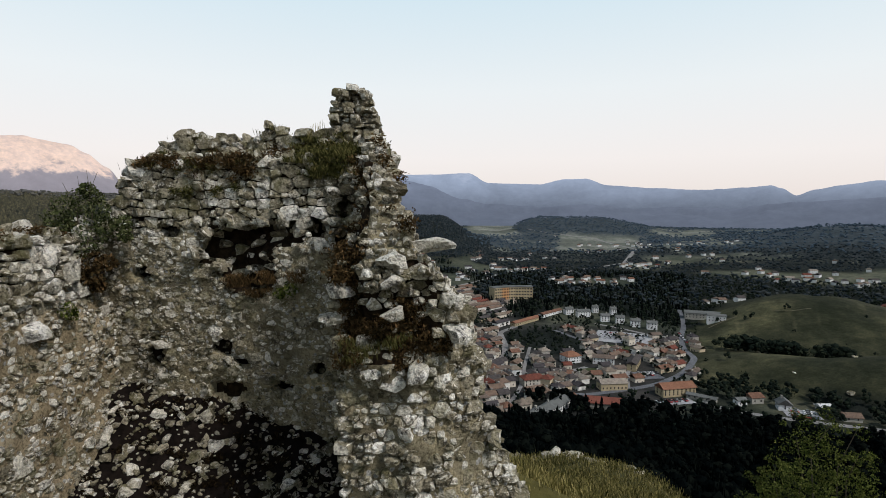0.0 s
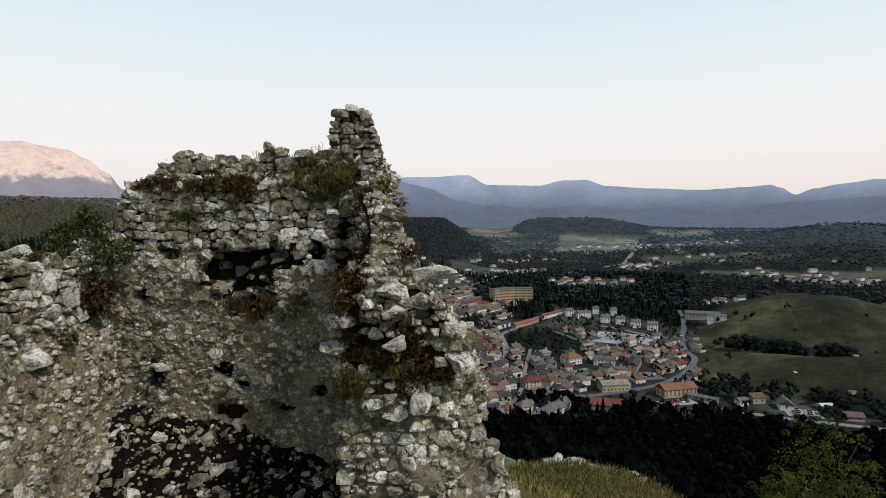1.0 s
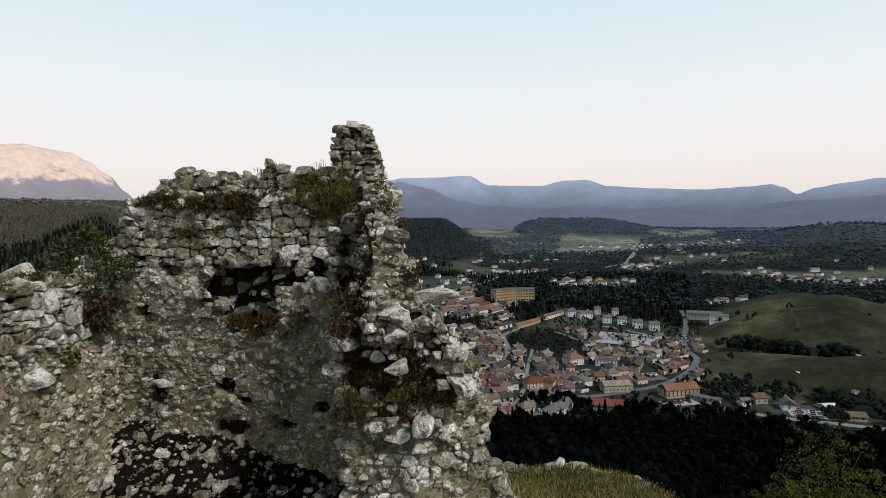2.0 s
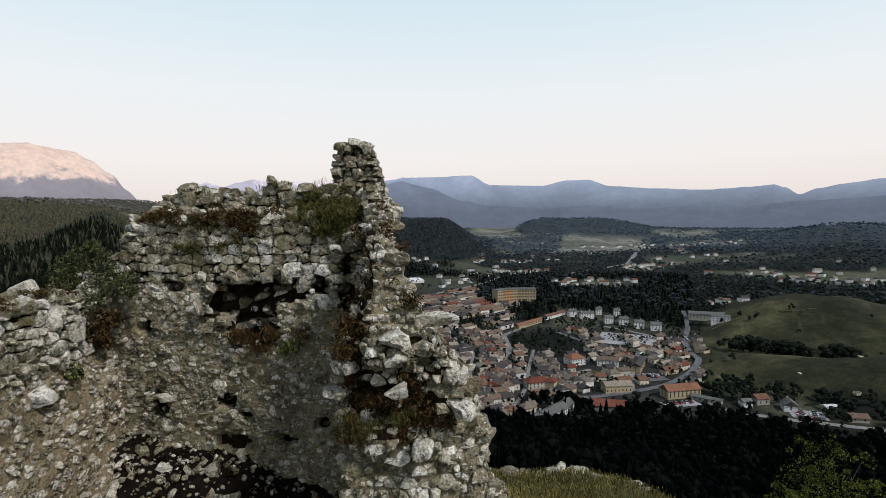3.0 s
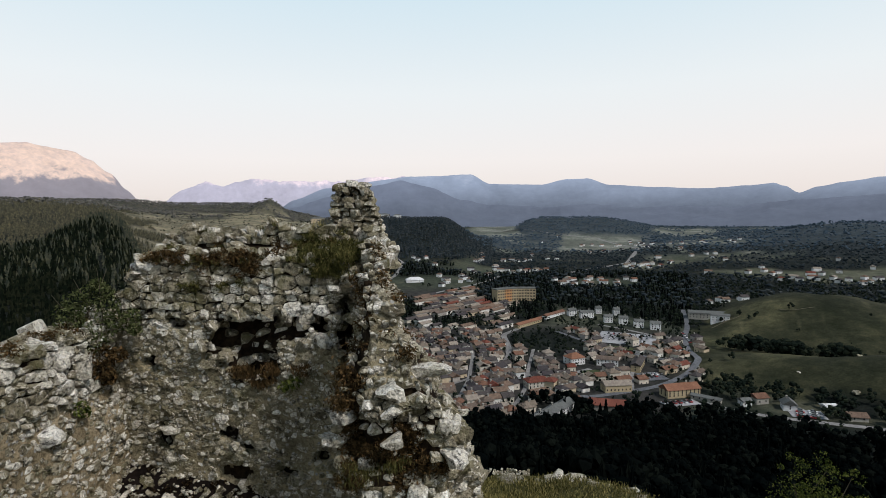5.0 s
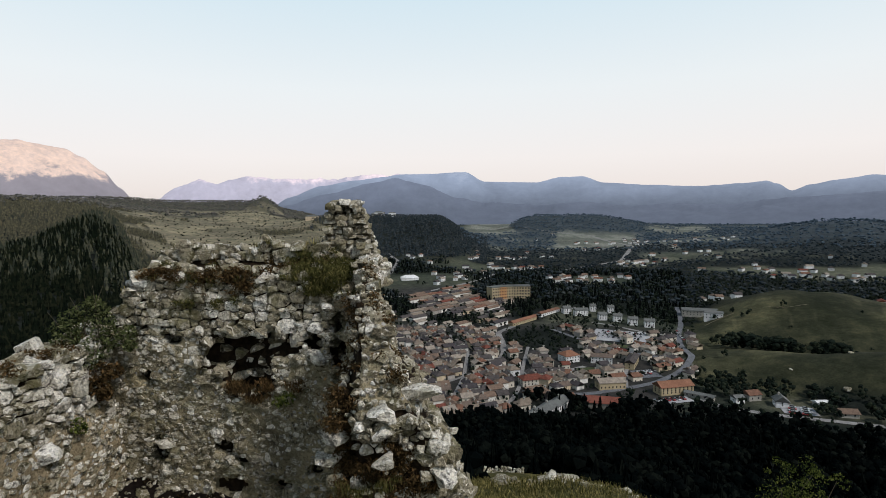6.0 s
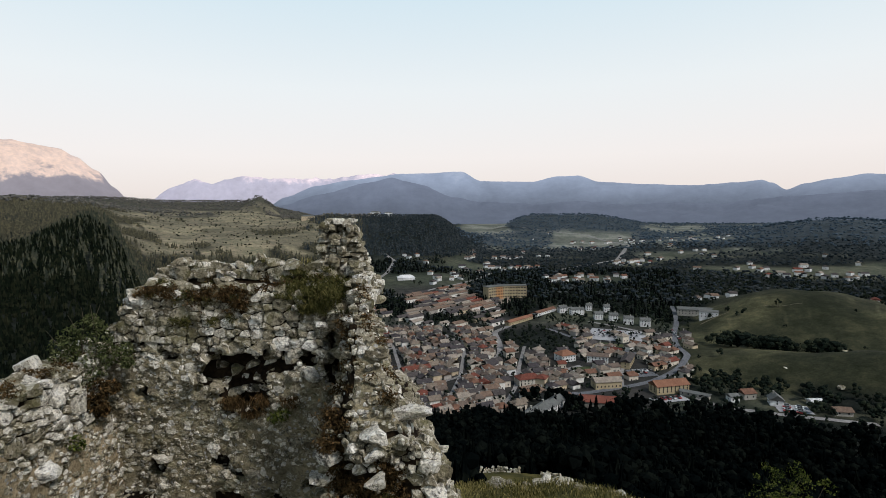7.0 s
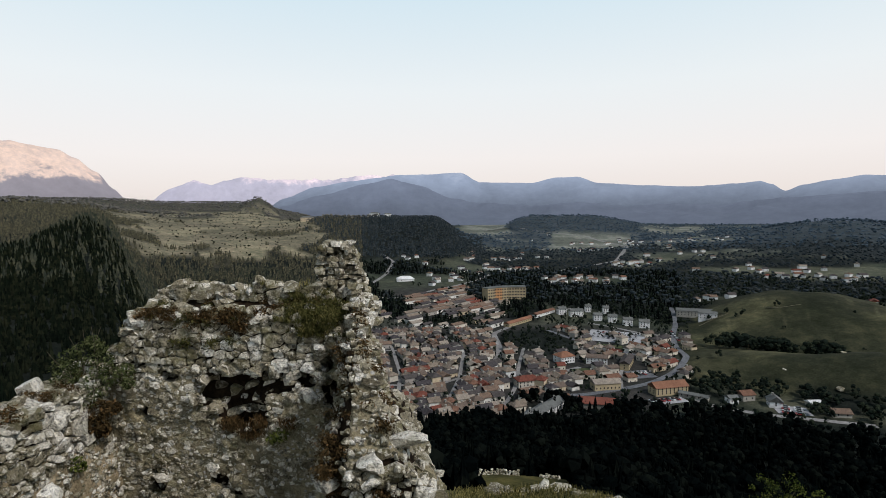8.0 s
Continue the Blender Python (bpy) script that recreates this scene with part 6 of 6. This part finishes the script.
leafy("weed", [(-1.9, float(back_face(-1.9)) - 0.05, 3.35, 0.14), (-2.05, float(back_face(-2.0)) - 0.05, 3.3, 0.12)], M_BUSH, 34, 90, 0.03, "small green weed rooted in the wall face", "weed", [((-1.95, 8.3, 3.2), (-1.95, 8.2, 3.45), 0.005)])
leafy("weed", [(-4.95, 7.75, 3.1, 0.13), (-4.98, 7.85, 3.0, 0.10)], M_BUSH, 35, 70, 0.03, "small green weed in the side wall", "weed", [((-5.05, 7.8, 2.95), (-4.95, 7.75, 3.2), 0.005)])
# tall dry stalks on the tops
for x, y, z in ((-1.62, 8.5, 5.75), (-1.5, 8.45, 5.78), (-4.7, 8.9, 5.0), (-4.75, 8.8, 5.0)):
    blades([(x, y, z)], M_DRYGRASS, "dry_stalks", "thin dry grass stalks on the wall", 40 + int(z * 10), 0.10, 0.003, 0.05, 12, None, "grass", 0.35)

# the young tree below the castle and the grassy knoll
tx, ty = 10.9, 14.6
tz = -4.1
foot = float(land(tx, ty))
crowns = []
for k in range(420):
    h = 3.15 - 3.7 * math.sqrt(rs_v.uniform(0, 1))
    wide = 2.0 * min(1.0, 0.34 + 0.24 * (3.15 - h))
    crowns.append((tx + 0.15 + rs_v.uniform(-wide, wide) - 0.12 * (3.15 - h), ty + rs_v.uniform(-0.7, 0.7), tz + h + 0.14 * rs_v.normal(), rs_v.uniform(0.08, 0.28)))
leafy("young_tree", crowns, M_BUSH, 50, 60, 0.030, "bushy young tree with bright green leaves on the slope", "tree", [((tx, ty, foot - 0.3), (tx + a, ty, tz + c), 0.035) for a, c in ((0, 2.9), (0.6, 2.6), (-0.7, 2.3), (1.0, 2.0), (-1.3, 1.4))])

kx, ky = rs_v.uniform(1.5, 19, 1500), rs_v.uniform(12, 34, 1500)
blades([(x, y, float(z)) for x, y, z in zip(kx, ky, land(kx, ky))], M_DRYGRASS, "dry_grass", "yellow dry grass covering the knoll under the ruin", 60, 0.20, 0.012, 0.30, 34)
kx, ky = rs_v.uniform(0.5, 9, 500), rs_v.uniform(9.8, 26, 500)
blades([(x, y, float(z)) for x, y, z in zip(kx, ky, land(kx, ky))], M_DRYGRASS, "dry_grass", "yellow dry grass on the bank at the foot of the wall", 62, 0.16, 0.010, 0.28, 30)
kx, ky = rs_v.uniform(2, 17, 560), rs_v.uniform(14, 33, 560)
blades([(x, y, float(z)) for x, y, z in zip(kx, ky, land(kx, ky))], M_GRASS, "green_grass", "greener grass tufts on the knoll", 61, 0.28, 0.018, 0.3, 22)
for x, y, s, k in ((8.0, 30.0, 0.9, 1), (8.9, 30.3, 0.6, 4), (13.2, 31.0, 0.8, 2), (5.0, 30.5, 0.7, 3), (6.3, 29.5, 0.6, 7), (3.8, 29.0, 0.7, 8), (10.5, 29.0, 0.5, 5), (4.4, 31.5, 1.0, 9), (5.6, 29.2, 0.45, 10), (6.9, 30.1, 0.7, 11), (7.4, 29.0, 0.35, 12), (9.4, 29.6, 0.45, 13), (8.4, 28.6, 0.4, 14), (7.7, 30.9, 0.8, 15), (9.9, 30.6, 0.5, 16), (11.4, 30.2, 0.6, 17), (5.9, 31.0, 0.6, 18), (10.8, 27.6, 0.4, 19), (12.2, 28.8, 0.45, 20)):
    ob_r = new("boulder", ROCKS[k])
    ob_r.matrix_basis = pose(x, y, float(land(x, y)) + 0.10 * s, 8, -6, 37 * k) @ Matrix.Diagonal((s * 1.5, s, s * 0.75, 1))
    tagged(ob_r, "weathered grey limestone boulder in dry grass", "boulder", "boulders on the knoll")


def outer_wall(turns, height, seed):
    """A low, half-fallen dry wall: uneven fieldstones heaped in courses along bearings and distances."""
    rs = np.random.RandomState(seed)
    pts = np.array([polar(a, r) for a, r in turns])
    run = np.concatenate([[0], np.cumsum(np.hypot(*np.diff(pts, axis=0).T))])
    base = new("outer_wall")
    base.matrix_basis = Matrix.Translation((*pts[0], 0))
    u = 0.0
    while u < run[-1]:
        x, y = np.interp(u, run, pts[:, 0]), np.interp(u, run, pts[:, 1])
        z, top = float(land(x, y)) - 0.1, height * (0.55 + 0.45 * abs(vnoise(u * 0.5, 0.3, 0, seed)) + 0.2 * rs.rand())
        level = 0.0
        while level < top:
            size = rs.uniform(0.35, 0.7)
            st = new("stone", (ROCKS_PALE if rs.rand() < 0.35 else ROCKS)[rs.randint(10)])
            st.parent = base
            st.matrix_local = pose(x - pts[0][0] + rs.uniform(-0.2, 0.2), y - pts[0][1] + rs.uniform(-0.3, 0.3), z + level + size * 0.3, *rs.uniform(-12, 12, 2), rs.uniform(0, 180)) @ Matrix.Diagonal((size * 1.5, size * 1.2, size, 1))
            level += size * 0.6
        u += rs.uniform(0.6, 1.0)
    return tagged(base, "low half-fallen outer wall of pale fieldstones on a grassy shoulder", "ruined wall")


outer_wall(((4.1, 131), (5.3, 136), (6.6, 138), (9.3, 138)), 1.7, 81)
outer_wall(((11.6, 136), (12.6, 138), (13.8, 138)), 1.1, 82)

for az_o, r_o, s_o, k in ((34.1, 398, 3.0, 3), (38.2, 385, 7.0, 6), (38.4, 440, 3.5, 9)):
    ob_o = new("rock_outcrop", ROCKS[k])
    xo, yo = polar(az_o, r_o)
    ob_o.matrix_basis = pose(xo, yo, float(land(xo, yo)), 6, -4, 41 * k) @ Matrix.Diagonal((s_o, s_o * 0.7, s_o * 0.25, 1))
    tagged(ob_o, "flat grey rock outcrop in the dry hill meadow", "rock", "outcrops on the bare hills")

# ---- parked cars ----
def car():
    base = new("car")
    bm = bmesh.new()
    box(bm, -2.1, 2.1, -0.85, 0.85, 0.3, 0.85)
    bmesh.ops.bevel(bm, geom=bm.edges[:], offset=0.12, segments=2, affect="EDGES")
    part("body", bm, M_PAINT, base)
    bm = bmesh.new()
    for v in box(bm, -1.3, 1.2, -0.75, 0.75, 0.85, 1.45):
        if v.co.z > 1.2:
            v.co.x *= 0.7
            v.co.y *= 0.85
    part("cabin", bm, M_GLASS, base)
    for x, y in ((-1.3, -0.85), (1.3, -0.85), (-1.3, 0.85), (1.3, 0.85)):
        bm = bmesh.new()
        bmesh.ops.create_cone(bm, cap_ends=True, segments=12, radius1=0.32, radius2=0.32, depth=0.22, matrix=pose(x, y, 0.32, 90))
        part("wheel", bm, M_TYRE, base)
    return tagged(base, "small parked car with dark windows on gravel", "car", "parked cars")


CAR = car()
first = True
for az, r0, n, rz, gap in ((18.6, 474, 9, -26, 4.4), (19.2, 484, 9, -26, 4.4), (19.4, 494, 8, -26, 4.6), (34.3, 346, 4, 60, 3.4), (35.3, 347, 4, 60, 3.4), (24.2, 331, 6, 12, 3.4), (21.3, 376, 5, 10, 3.2), (21.8, 382, 5, 10, 3.2), (24.6, 505, 5, 76, 8)):
    cx0, cy0 = polar(az, r0)
    for k in range(n):
        o = (k - n / 2) * gap
        x, y = cx0 + o * math.cos(radians(rz)), cy0 + o * math.sin(radians(rz))
        ob_c = CAR if first else copy_thing(CAR, Matrix())
        first = False
        ob_c.matrix_basis = pose(x, y, float(land(x, y)) + 0.36, 0, 0, rz + (90 if gap < 6 else 0))
